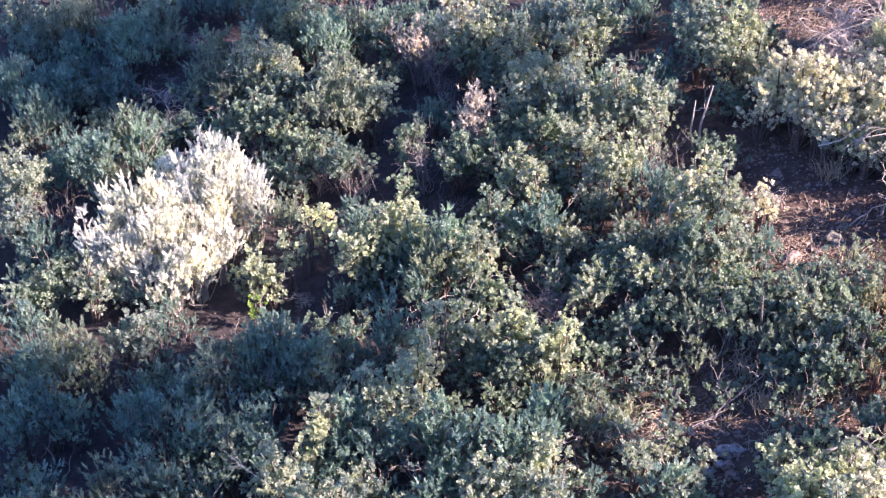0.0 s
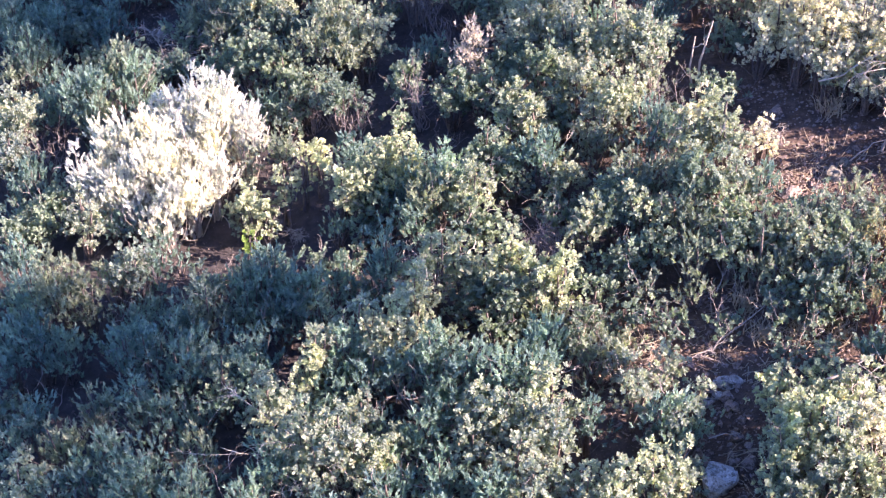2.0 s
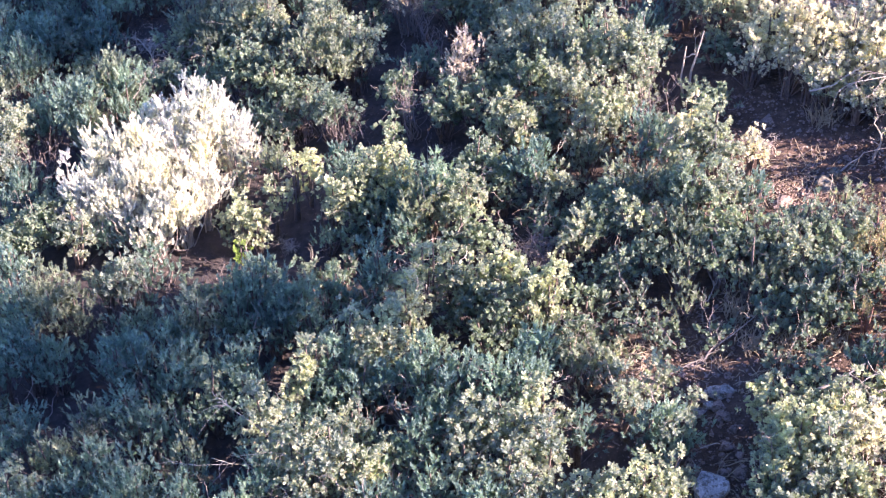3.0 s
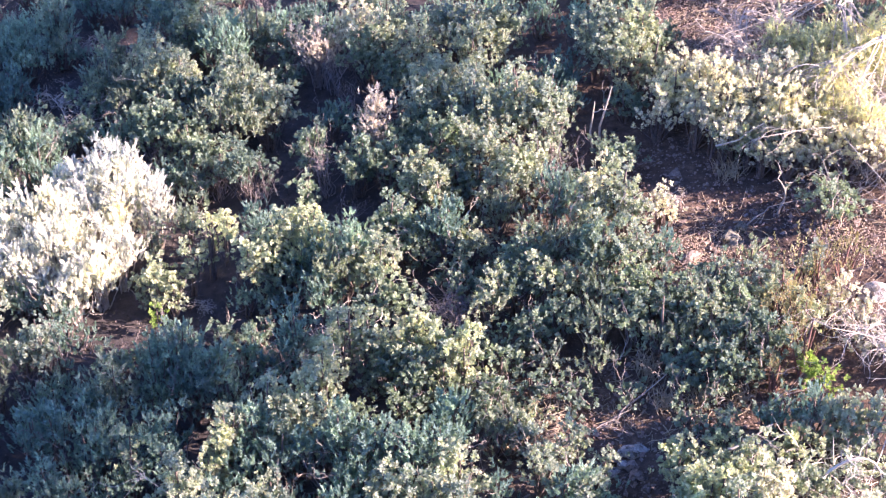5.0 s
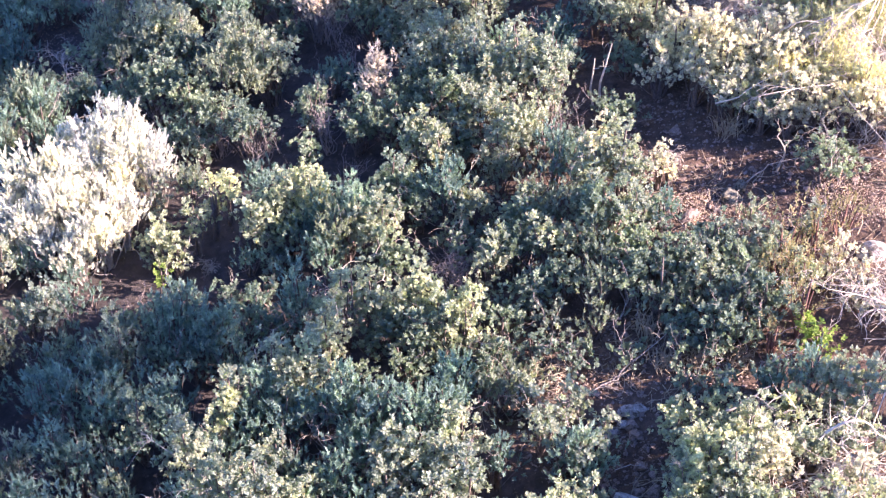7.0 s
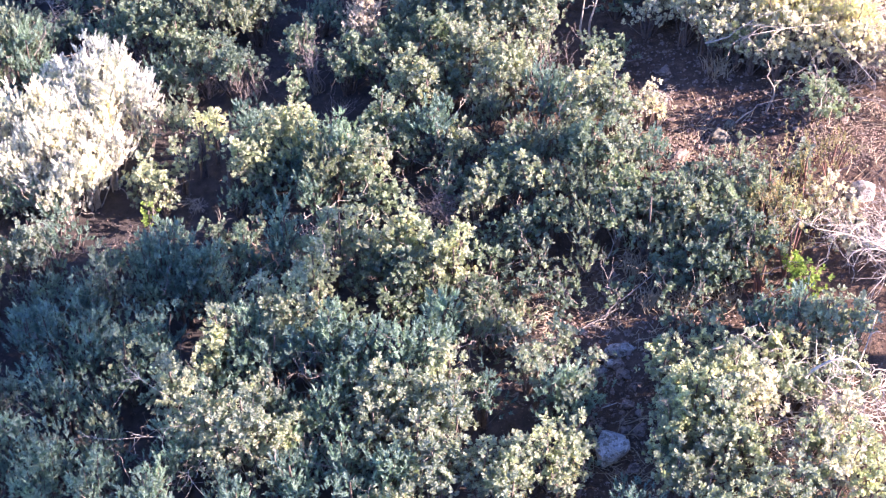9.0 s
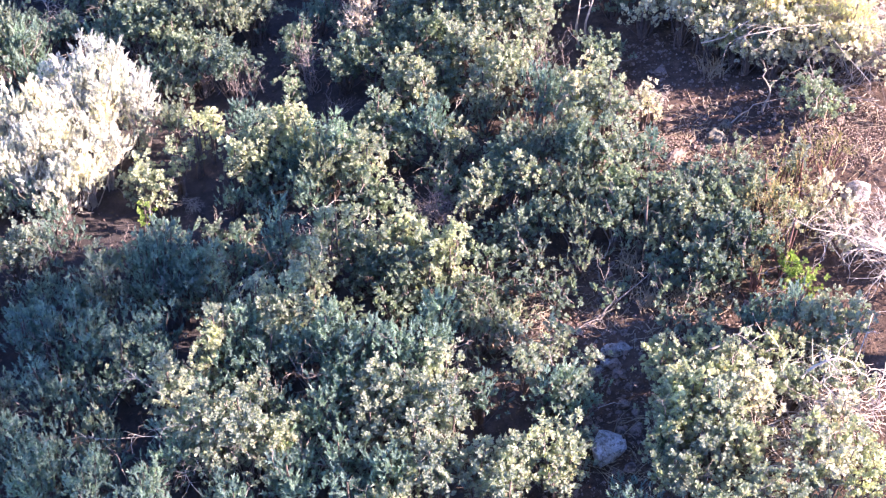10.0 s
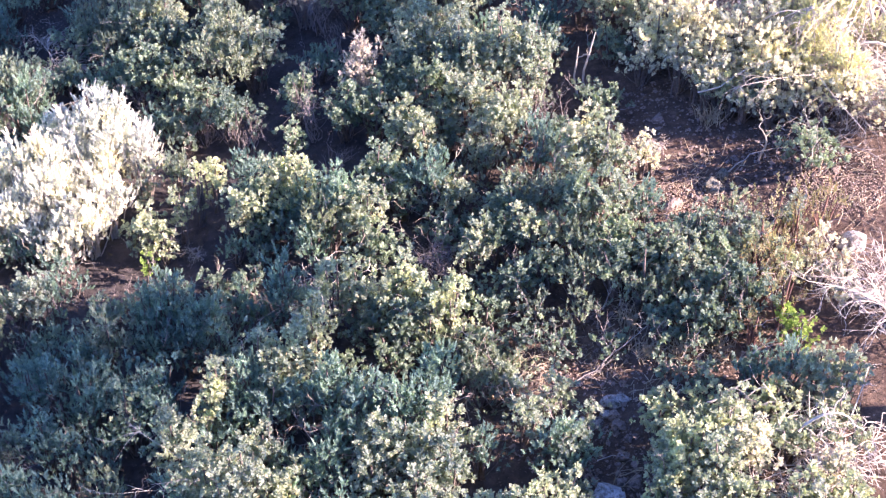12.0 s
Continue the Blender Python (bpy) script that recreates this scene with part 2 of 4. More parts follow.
def leafy_shrub(name, kind, x, y, r, h, label, density=1.0, leaf=0.036, wide=0.024, shoot=0.035, count=10, angle=62, bark=None,
                upright=0.8, group="shrubs on the hillside", category="shrub", stems=True, slim=False, thin=1.0, plumes=0):
    """A shrub: stems from the root that end in upright plumes, each clad with small heads of leaves, and dark hollows between."""
    gen = np.random.default_rng(int(1000 * abs(x) + 7777 * abs(y)) + len(kind))
    ob = root(name, x, y, label, category, group)
    m = plumes or 4 + int(205 * r * r)
    i = np.arange(m)
    d = 0.95 * np.sqrt((i + 0.4) / m) * gen.uniform(0.85, 1.12, m)
    a = i * 2.39996 + gen.uniform(0, 6.28) + gen.normal(0, 0.3, m)
    away = np.stack([np.cos(a), np.sin(a), 0 * a], 1)
    top = h * (1.03 - 0.30 * d * d) * gen.uniform(0.6, 1.12, m) * np.where(gen.random(m) < 0.15, 0.7, 1.0)
    # an uneven outline, and a few sprigs that stand out of the crown
    reach = r * (1 + 0.22 * np.sin(2 * a + gen.uniform(0, 6.28)) + 0.16 * np.sin(3 * a + gen.uniform(0, 6.28)))
    sprig = gen.random(m) < 0.10
    top = np.where(sprig, top * gen.uniform(1.05, 1.3, m), top)
    tip = away * (reach * d)[:, None] + np.stack([0 * top, 0 * top, top], 1)
    axis = unit(away * (0.12 + 0.4 * d)[:, None] + np.array([0, 0, 1.0]) + gen.normal(0, 0.24, (m, 3)))
    girth, tall = thin * np.where(sprig, 0.045, gen.uniform(0.05, 0.125, m)), np.minimum(top * gen.uniform(0.35, 0.62, m), 0.5)
    own = np.repeat(i, np.maximum(2, (density * 14 * girth / 0.085 * tall / 0.32 * np.where(gen.random(m) < 0.10, 0.3, 1.0)).astype(int)))
    s = gen.random(len(own)) ** 0.72
    phi = gen.uniform(0, 6.28, len(own))
    round_ = np.stack([np.cos(phi), np.sin(phi), 0 * phi], 1)
    swell = np.sin(np.pi * (0.12 + 0.80 * s))[:, None]
    base = tip[own] - axis[own] * (tall[own] * (1 - s))[:, None] + round_ * swell * (girth[own] * np.where(gen.random(len(own)) < 0.15, gen.uniform(1.2, 1.9, len(own)), gen.uniform(0.5, 1.15, len(own))))[:, None]
    base[:, 2] = np.maximum(base[:, 2], 0.04)
    up = np.array([0, 0, 1.0])
    facing = unit(round_ * swell + up * (0.25 + 0.8 * s)[:, None] + away[own] * 0.3 * d[own, None])
    way = unit(round_ * 0.5 + up * upright + axis[own] * 0.3 + gen.normal(0, 0.32, base.shape))
    length = shoot * gen.uniform(0.6, 1.5, len(own))
    v, f = leaves(base, way, length, count, leaf, wide, angle, gen, facing, slim)
    part("foliage", mesh_of("foliage", v, f, LEAF[kind]), ob)
    if not stems:
        return ob
    feet = np.stack([gen.normal(0, 0.12 * r, m), gen.normal(0, 0.12 * r, m), np.full(m, -0.06)], 1)
    line = bend(feet, tip - axis * (0.25 * tall)[:, None], 5, gen, 0.18 * r)
    mains = min(m, 5)
    for k in range(mains):
        v, f = tubes(line[k:k + 1], np.linspace(0.017, 0.006, 5)[None] * gen.uniform(0.7, 1.4), 4)
        part("stem", mesh_of("stem", v, f, bark or BARK, True), ob)
    if m > mains:
        v, f = tubes(line[mains:], np.tile(np.linspace(0.008, 0.003, 5), (m - mains, 1)), 3)
        tagged(part("twigwork", mesh_of("twigwork", v, f, bark or BARK), ob), kind="stuff")
    bare = max(2, int(5 * r))
    start = tip[gen.integers(0, m, bare)] * np.array([1, 1, 0.72]) + gen.normal(0, 0.04, (bare, 3))
    v, f = grow(start, unit(gen.normal(0, 0.6, (bare, 3)) + np.array([0, 0, 0.9])), gen.uniform(0.12, 0.26, bare), np.full(bare, 0.0055), 3, gen, 0.6, 2, k=4)
    tagged(part("dead_twigwork", mesh_of("dead_twigwork", v, f, PURPLE_WOOD if int(abs(x) * 100) % 2 else GREY_WOOD), ob, "bare grey twigs among the leaves"), kind="stuff")
    return ob


def grow(start, way, length, width, depth, gen, spread=0.55, kids=3, wobble=0.12, lift=0.15, k=6, split=False):
    """Bare branching wood, level by level; split gives the first level and the rest apart."""
    pieces = []
    for level in range(depth):
        k = k if level < 2 else min(k, 4)
        end = start + way * length[:, None]
        line = bend(start, end, k, gen, wobble * float(length.mean()) * 4)
        pieces.append(tubes(line, width[:, None] * np.linspace(1, 0.45, k)[None], (5 if level == 0 else 4 if level == 1 else 3) if k > 4 else 3))
        at = gen.integers(2, k, (len(start), kids))
        rows = np.repeat(np.arange(len(start)), kids)
        start = line[rows, at.ravel()]
        way = unit(way[rows] + gen.normal(0, spread, (len(rows), 3)) + np.array([0, 0, lift]))
        length = length[rows] * gen.uniform(0.45, 0.75, len(rows))
        width = width[rows] * 0.52
    if split:
        return pieces[0], join(pieces[1:])
    return join(pieces)


def bare_shrub(name, x, y, r, h, wood, label, stems=9, depth=4, thick=0.012, kids=3, spread=0.5, lift=0.15, lean=(0, 0), wobble=0.12, category="dead shrub"):
    """A leafless shrub of branching twigs."""
    gen = np.random.default_rng(int(1000 * abs(x) + 7777 * abs(y)) + 3)
    ob = root(name, x, y, label, category)
    a = gen.uniform(0, 6.28, stems)
    flare = gen.uniform(0.3, 1.0, stems) * r / h
    way = unit(np.stack([np.cos(a) * flare + lean[0], np.sin(a) * flare + lean[1], np.ones(stems)], 1))
    start = np.stack([gen.normal(0, 0.04, stems), gen.normal(0, 0.04, stems), np.full(stems, -0.05)], 1)
    length = h * gen.uniform(0.5, 0.75, stems)
    for i in range(stems):
        (v, f), (tv, tf) = grow(start[i:i + 1], way[i:i + 1], length[i:i + 1], np.full(1, thick), depth, gen, spread, kids, wobble, lift=lift, k=5, split=True)
        stem = part("stem", mesh_of("stem", v, f, wood), ob)
        tagged(part("twigwork", mesh_of("twigwork", tv, tf, wood), stem), kind="stuff")
    return ob


# ---- kinds of shrubs on this slope ----
def grey_shrub(x, y, r, h):
    return leafy_shrub("grey_green_shrub", "grey", x, y, r, h, "grey-green dense feathery shrub with small upright leaves", leaf=0.036, wide=0.015,
                       shoot=0.075, count=15, angle=48, upright=1.1, slim=True)


def olive_shrub(x, y, r, h):
    return leafy_shrub("olive_shrub", "olive", x, y, r, h, "olive grey feathery shrub with paler tips", leaf=0.036, wide=0.015,
                       shoot=0.075, count=15, angle=48, upright=1.1, slim=True)


def sage_shrub(x, y, r, h):
    return leafy_shrub("sage_green_shrub", "sage", x, y, r, h, "pale sage-green shrub with dry tips and woody stems")


def pale_shrub(x, y, r, h):
    return leafy_shrub("pale_sage_shrub", "pale", x, y, r, h, "pale yellowish grey sunlit shrub with dry twigs", leaf=0.034, density=0.85)


def green_shrub(x, y, r, h):
    return leafy_shrub("dark_green_shrub", "green", x, y, r, h, "dark green leafy shrub growing on the hillside", leaf=0.038, wide=0.027, density=0.9)


def leafy_green(x, y, r, h):
    return leafy_shrub("light_green_shrub", "leafy", x, y, r, h, "light yellowish green shrub with rounded leaves", leaf=0.035, wide=0.027, angle=66)


def silver_shrub(x, y, r, h):
    return leafy_shrub("silver_shrub", "silver", x, y, r, h, "silvery white feathery shrub in full sun", density=1.5, leaf=0.034, wide=0.013,
                       shoot=0.085, count=18, angle=46, bark=GREY_WOOD, upright=1.2, group="silver shrubs", slim=True)


def juniper_shrub(x, y, r, h):
    return leafy_shrub("juniper", "juniper", x, y, r, h, "yellow-green juniper bush with fine scaly foliage", leaf=0.038, wide=0.013,
                       shoot=0.09, count=16, angle=48, upright=0.4, bark=GREY_WOOD, category="juniper", group="junipers", slim=True)


def reed_shrub(x, y, r, h):
    return leafy_shrub("dry_stalk_shrub", "reed", x, y, r, h, "thin upright brownish stalks with sparse leaves", density=0.5, shoot=0.14, count=9,
                       leaf=0.03, wide=0.016, angle=40, bark=RED_WOOD, upright=1.8, thin=0.7)


def lime_shrub(x, y, r, h):
    return leafy_shrub("fresh_green_plant", "lime", x, y, r, h, "small fresh lime-green leafy plant", category="plant")


def dead_shrub(x, y, r, h):
    return leafy_shrub("withered_shrub", "dusty", x, y, r, h, "withered pinkish grey shrub with fine dry twigs", density=1.2, leaf=0.034, wide=0.013,
                       shoot=0.06, count=11, angle=60, bark=PURPLE_WOOD, upright=0.8, category="dead shrub", group="withered shrubs", slim=True)


def twiggy_shrub(x, y, r, h):
    return bare_shrub("leafless_shrub", x, y, r, h, PURPLE_WOOD, "leafless brownish grey twiggy shrub", stems=11, depth=3, kids=3, thick=0.006, lift=0.3)


def dry_tuft(x, y, r, h):
    """Loose straw-coloured blades and twigs that arch out of one root."""
    gen = np.random.default_rng(int(1000 * abs(x) + 7777 * abs(y)))
    ob = root("dry_tuft", x, y, "straw-coloured tuft of dry arching stalks", "grass", "dry tufts")
    k = 70
    a, far = gen.uniform(0, 6.28, k), r * gen.uniform(0.3, 1.0, k)
    foot = np.stack([gen.normal(0, 0.4 * r, k), gen.normal(0, 0.4 * r, k), np.zeros(k)], 1)
    t = np.linspace(0, 1, 5)[None, :]
    line = foot[:, None] + np.stack([np.cos(a)[:, None] * far[:, None] * t, np.sin(a)[:, None] * far[:, None] * t, h * gen.uniform(0.4, 1.0, (k, 1)) * (1.7 * t - t * t)], -1)
    v, f = tubes(line, np.tile(np.linspace(0.005, 0.002, 5), (k, 1)), 3)
    tagged(part("straw", mesh_of("straw", v, f, STRAW), ob), kind="stuff")
    return ob


silver_shrub(-5.44, 3.45, 0.38, 1.2)
silver_shrub(-5.76, 3.50, 0.33, 1.1)
silver_shrub(-5.05, 3.50, 0.30, 1.1)
silver_shrub(-4.90, 3.24, 0.19, 1.0)
silver_shrub(-5.50, 2.91, 0.32, 1.1)
silver_shrub(-5.11, 2.98, 0.27, 1.1)
silver_shrub(-4.76, 3.00, 0.22, 1.05)
silver_shrub(-5.94, 3.05, 0.31, 1.1)
silver_shrub(-6.36, 3.01, 0.33, 1.05)
silver_shrub(-6.60, 2.50, 0.28, 1.0)
silver_shrub(-6.08, 2.44, 0.31, 0.95)
silver_shrub(-5.31, 2.09, 0.31, 0.9)
silver_shrub(-5.56, 1.93, 0.25, 0.7)
silver_shrub(-5.11, 2.42, 0.25, 0.9)
silver_shrub(-5.70, 2.52, 0.32, 1.0)
silver_shrub(-6.32, 2.27, 0.28, 0.6)
silver_shrub(-6.00, 2.22, 0.28, 0.7)
silver_shrub(-5.59, 2.03, 0.24, 0.6)
# low grey shrubs stand in for the shaded foot of the silver clump
grey_shrub(-6.20, 2.08, 0.28, 0.4)
grey_shrub(-5.41, 1.44, 0.16, 0.25)
grey_shrub(-5.64, 1.65, 0.23, 0.4)
twiggy_shrub(-4.81, 1.21, 0.24, 0.3)
grey_shrub(-5.79, 1.95, 0.24, 0.4)
sage_shrub(-6.50, 1.91, 0.25, 0.7)
sage_shrub(-4.79, 2.67, 0.15, 0.75)
leafy_green(-4.59, 1.90, 0.22, 0.8)
leafy_green(-4.84, 2.07, 0.14, 0.45)
olive_shrub(-4.36, 2.80, 0.14, 0.85)
leafy_green(-4.23, 2.10, 0.15, 0.8)
leafy_green(-4.07, 2.36, 0.11, 0.85)
leafy_green(-3.92, 2.53, 0.10, 0.9)
leafy_green(-4.44, 1.81, 0.16, 0.5)
sage_shrub(-7.81, 3.85, 0.40, 1.0)
sage_shrub(-7.72, 3.17, 0.31, 0.9)
grey_shrub(-7.35, 2.92, 0.31, 0.7)
twiggy_shrub(-7.35, 3.75, 0.28, 0.6)
grey_shrub(-6.96, 4.21, 0.39, 1.05)
olive_shrub(-6.57, 4.56, 0.35, 1.05)
olive_shrub(-6.78, 3.90, 0.32, 0.8)
grey_shrub(-6.34, 4.16, 0.25, 0.8)
grey_shrub(-7.41, 4.37, 0.25, 0.7)
green_shrub(-7.22, 2.05, 0.38, 0.8)
green_shrub(-6.88, 2.39, 0.29, 0.7)
grey_shrub(-8.06, 5.60, 0.40, 0.9)
olive_shrub(-8.21, 5.30, 0.25, 0.7)
grey_shrub(-8.49, 6.39, 0.41, 0.9)
grey_shrub(-7.88, 6.24, 0.38, 0.8)
green_shrub(-7.46, 6.26, 0.35, 0.7)
grey_shrub(-7.92, 5.79, 0.30, 0.6)
green_shrub(-7.84, 6.70, 0.31, 0.7)
grey_shrub(-7.11, 5.97, 0.26, 0.5)
grey_shrub(-7.22, 6.78, 0.23, 0.4)
green_shrub(-6.55, 5.46, 0.25, 0.5)
grey_shrub(-6.26, 5.06, 0.22, 0.5)
green_shrub(-6.09, 5.34, 0.22, 0.5)
green_shrub(-5.45, 4.67, 0.25, 0.6)
green_shrub(-5.95, 5.99, 0.34, 0.7)
olive_shrub(-5.80, 6.08, 0.25, 0.9)
sage_shrub(-5.22, 5.78, 0.29, 1.0)
sage_shrub(-4.74, 5.53, 0.29, 0.9)
green_shrub(-5.02, 4.85, 0.37, 0.9)
olive_shrub(-5.45, 5.72, 0.32, 0.8)
green_shrub(-4.56, 4.55, 0.36, 0.8)
olive_shrub(-4.11, 4.77, 0.40, 1.0)
sage_shrub(-3.59, 4.80, 0.39, 1.05)
sage_shrub(-4.09, 5.30, 0.35, 1.05)
green_shrub(-4.24, 4.12, 0.38, 0.7)
green_shrub(-3.78, 3.71, 0.33, 0.8)
twiggy_shrub(-3.60, 3.52, 0.20, 0.5)
twiggy_shrub(-5.02, 4.70, 0.28, 0.5)
green_shrub(-4.35, 3.78, 0.27, 0.5)
twiggy_shrub(-4.09, 3.90, 0.20, 0.4)
green_shrub(-2.98, 3.94, 0.31, 0.8)
twiggy_shrub(-2.80, 3.55, 0.26, 0.7)
green_shrub(-3.01, 3.10, 0.19, 0.6)
dead_shrub(-2.22, 4.01, 0.26, 1.1)
dead_shrub(-2.15, 3.92, 0.19, 0.8)
green_shrub(-2.43, 3.49, 0.33, 0.8)
green_shrub(-2.04, 3.40, 0.31, 0.8)
green_shrub(-1.79, 3.92, 0.34, 0.9)
sage_shrub(-1.59, 4.30, 0.40, 1.05)
sage_shrub(-1.08, 3.86, 0.39, 1.1)
sage_shrub(-0.58, 3.64, 0.40, 1.1)
sage_shrub(-0.18, 3.47, 0.32, 1.0)
green_shrub(-1.40, 3.38, 0.36, 0.9)
sage_shrub(-1.66, 2.83, 0.26, 0.9)
sage_shrub(-0.98, 3.04, 0.31, 1.0)
sage_shrub(-0.59, 2.65, 0.33, 1.0)
sage_shrub(-0.80, 2.50, 0.28, 0.8)
green_shrub(-1.25, 2.82, 0.28, 0.7)
sage_shrub(-0.22, 3.18, 0.25, 0.8)
pale_shrub(0.19, 1.78, 0.29, 1.1)
sage_shrub(0.05, 1.65, 0.29, 0.9)
sage_shrub(0.39, 1.66, 0.18, 1.1)
grey_shrub(-0.23, 2.04, 0.26, 0.8)
sage_shrub(0.47, 1.52, 0.23, 0.8)
leafy_green(-3.06, 2.01, 0.31, 1.0)
leafy_green(-2.85, 1.95, 0.18, 1.15)
leafy_green(-3.33, 1.93, 0.31, 0.9)
leafy_green(-3.58, 1.91, 0.22, 0.85)
grey_shrub(-2.71, 1.80, 0.27, 0.9)
green_shrub(-3.28, 1.88, 0.31, 0.6)
grey_shrub(-2.99, 1.72, 0.24, 0.6)
olive_shrub(-2.55, 1.45, 0.30, 0.8)
grey_shrub(-2.43, 1.72, 0.30, 1.0)
sage_shrub(-2.19, 1.49, 0.30, 0.9)
green_shrub(-1.96, 2.12, 0.33, 0.9)
leafy_green(-1.75, 2.70, 0.25, 0.9)
grey_shrub(-1.42, 1.87, 0.28, 0.9)
sage_shrub(-1.50, 2.50, 0.21, 0.8)
green_shrub(-1.74, 1.86, 0.28, 0.7)
sage_shrub(-1.18, 1.73, 0.34, 0.6)
olive_shrub(-0.80, 2.19, 0.28, 0.55)
green_shrub(-2.06, 1.04, 0.30, 0.7)
green_shrub(-3.29, 1.54, 0.24, 0.35)
grey_shrub(-3.61, 1.61, 0.22, 0.35)
grey_shrub(-2.72, 1.25, 0.26, 0.6)
grey_shrub(-3.49, 0.72, 0.21, 0.5)
green_shrub(-3.27, 0.48, 0.20, 0.45)
green_shrub(-3.74, 1.08, 0.20, 0.4)
grey_shrub(-3.55, 0.41, 0.17, 0.5)
green_shrub(-3.41, 1.10, 0.18, 0.35)
green_shrub(-0.58, 1.31, 0.29, 0.7)
leafy_green(-0.70, 1.40, 0.13, 0.75)
olive_shrub(-0.17, 1.20, 0.31, 0.75)
olive_shrub(-0.49, 1.52, 0.18, 0.8)
sage_shrub(0.02, 1.20, 0.17, 0.85)
green_shrub(0.16, 1.00, 0.28, 0.85)
sage_shrub(0.51, 0.88, 0.28, 0.85)
grey_shrub(0.75, 0.92, 0.19, 0.6)
sage_shrub(-0.36, 0.79, 0.29, 0.7)
green_shrub(-0.71, 0.92, 0.25, 0.7)
sage_shrub(-0.98, 0.77, 0.23, 0.75)
olive_shrub(0.07, 0.64, 0.28, 0.65)
green_shrub(0.37, 0.48, 0.28, 0.7)
twiggy_shrub(-1.40, 0.84, 0.23, 0.6)
green_shrub(0.63, 0.31, 0.27, 0.65)
green_shrub(0.87, 0.17, 0.27, 0.65)
sage_shrub(1.09, -0.10, 0.24, 0.7)
twiggy_shrub(1.05, 0.30, 0.18, 0.6)
olive_shrub(0.83, -0.25, 0.24, 0.5)
olive_shrub(0.60, -0.14, 0.25, 0.6)
olive_shrub(1.25, -0.53, 0.24, 0.5)
sage_shrub(1.47, -0.02, 0.23, 0.6)
green_shrub(1.59, -0.53, 0.21, 0.55)
green_shrub(0.39, 0.06, 0.25, 0.6)
olive_shrub(0.02, 0.07, 0.27, 0.6)
green_shrub(-0.33, 0.33, 0.28, 0.55)
green_shrub(-0.66, 0.27, 0.28, 0.55)
pale_shrub(0.86, 1.81, 0.12, 0.6)
pale_shrub(0.96, 1.81, 0.09, 0.4)
leafy_green(-2.49, 0.21, 0.26, 0.95)
leafy_green(-2.72, 0.28, 0.19, 0.8)
leafy_green(-2.24, 0.27, 0.19, 0.9)
leafy_green(-1.93, 0.10, 0.22, 0.8)
leafy_green(-1.74, 0.20, 0.22, 0.95)
leafy_green(-1.55, 0.02, 0.20, 0.85)
leafy_green(-1.28, -0.19, 0.25, 0.9)
green_shrub(-1.74, -0.24, 0.27, 0.7)
olive_shrub(-1.49, -0.31, 0.22, 0.55)
green_shrub(-1.99, 0.04, 0.24, 0.6)
green_shrub(-2.21, -0.01, 0.26, 0.35)
green_shrub(-1.87, -0.47, 0.24, 0.5)
grey_shrub(-2.97, 0.33, 0.12, 1.1)
grey_shrub(-3.07, 0.39, 0.21, 0.8)
olive_shrub(-6.47, 0.60, 0.34, 1.05)
olive_shrub(-6.21, 0.53, 0.24, 0.8)
grey_shrub(-6.75, 0.53, 0.27, 0.9)
sage_shrub(-5.75, 0.90, 0.27, 0.95)
olive_shrub(-5.96, 0.95, 0.20, 0.8)
grey_shrub(-5.55, 0.96, 0.20, 0.6)
grey_shrub(-7.13, 1.34, 0.28, 0.8)
grey_shrub(-6.57, -0.07, 0.34, 0.9)
grey_shrub(-6.81, -0.23, 0.29, 0.8)
grey_shrub(-6.30, -0.09, 0.25, 0.7)
olive_shrub(-4.81, 0.07, 0.25, 1.0)
grey_shrub(-4.98, -0.07, 0.27, 0.8)
grey_shrub(-4.48, 0.49, 0.23, 0.9)
grey_shrub(-4.24, 0.46, 0.28, 0.9)
grey_shrub(-3.80, 0.21, 0.26, 0.95)
grey_shrub(-4.02, 0.03, 0.28, 0.8)
grey_shrub(-4.39, 0.16, 0.25, 0.7)
grey_shrub(-3.67, -0.06, 0.23, 0.7)
grey_shrub(-5.27, -0.47, 0.29, 0.95)
grey_shrub(-4.88, -0.64, 0.33, 0.9)
grey_shrub(-5.55, -0.45, 0.23, 0.8)
grey_shrub(-4.57, -0.51, 0.23, 0.8)
grey_shrub(-4.20, -0.69, 0.26, 1.0)
grey_shrub(-4.09, -0.97, 0.25, 0.8)
grey_shrub(-4.47, -0.96, 0.22, 0.6)
sage_shrub(-3.57, -0.88, 0.23, 1.1)
leafy_green(-3.64, -1.04, 0.18, 0.95)
sage_shrub(-3.16, -0.60, 0.29, 1.1)
sage_shrub(-2.82, -0.73, 0.25, 1.15)
sage_shrub(-2.66, -0.28, 0.22, 1.0)
sage_shrub(-2.98, -0.88, 0.29, 1.0)
grey_shrub(-3.25, -0.89, 0.26, 0.9)
grey_shrub(-3.39, -1.13, 0.24, 0.8)
grey_shrub(-3.02, -1.16, 0.28, 0.8)
grey_shrub(-2.70, -1.07, 0.23, 0.9)
leafy_green(-4.53, -0.91, 0.07, 0.9)
sage_shrub(-3.98, -1.50, 0.24, 1.0)
sage_shrub(-3.55, -2.02, 0.28, 1.1)
sage_shrub(-3.19, -2.09, 0.29, 1.1)
sage_shrub(-2.80, -2.06, 0.17, 0.8)
sage_shrub(-2.98, -2.30, 0.25, 1.05)
sage_shrub(-3.77, -1.94, 0.23, 0.95)
sage_shrub(-3.39, -2.23, 0.28, 0.9)
grey_shrub(-3.86, -2.15, 0.25, 0.8)
sage_shrub(-3.09, -1.63, 0.24, 0.8)
grey_shrub(-3.59, -1.35, 0.23, 0.7)
grey_shrub(-2.82, -1.74, 0.22, 0.7)
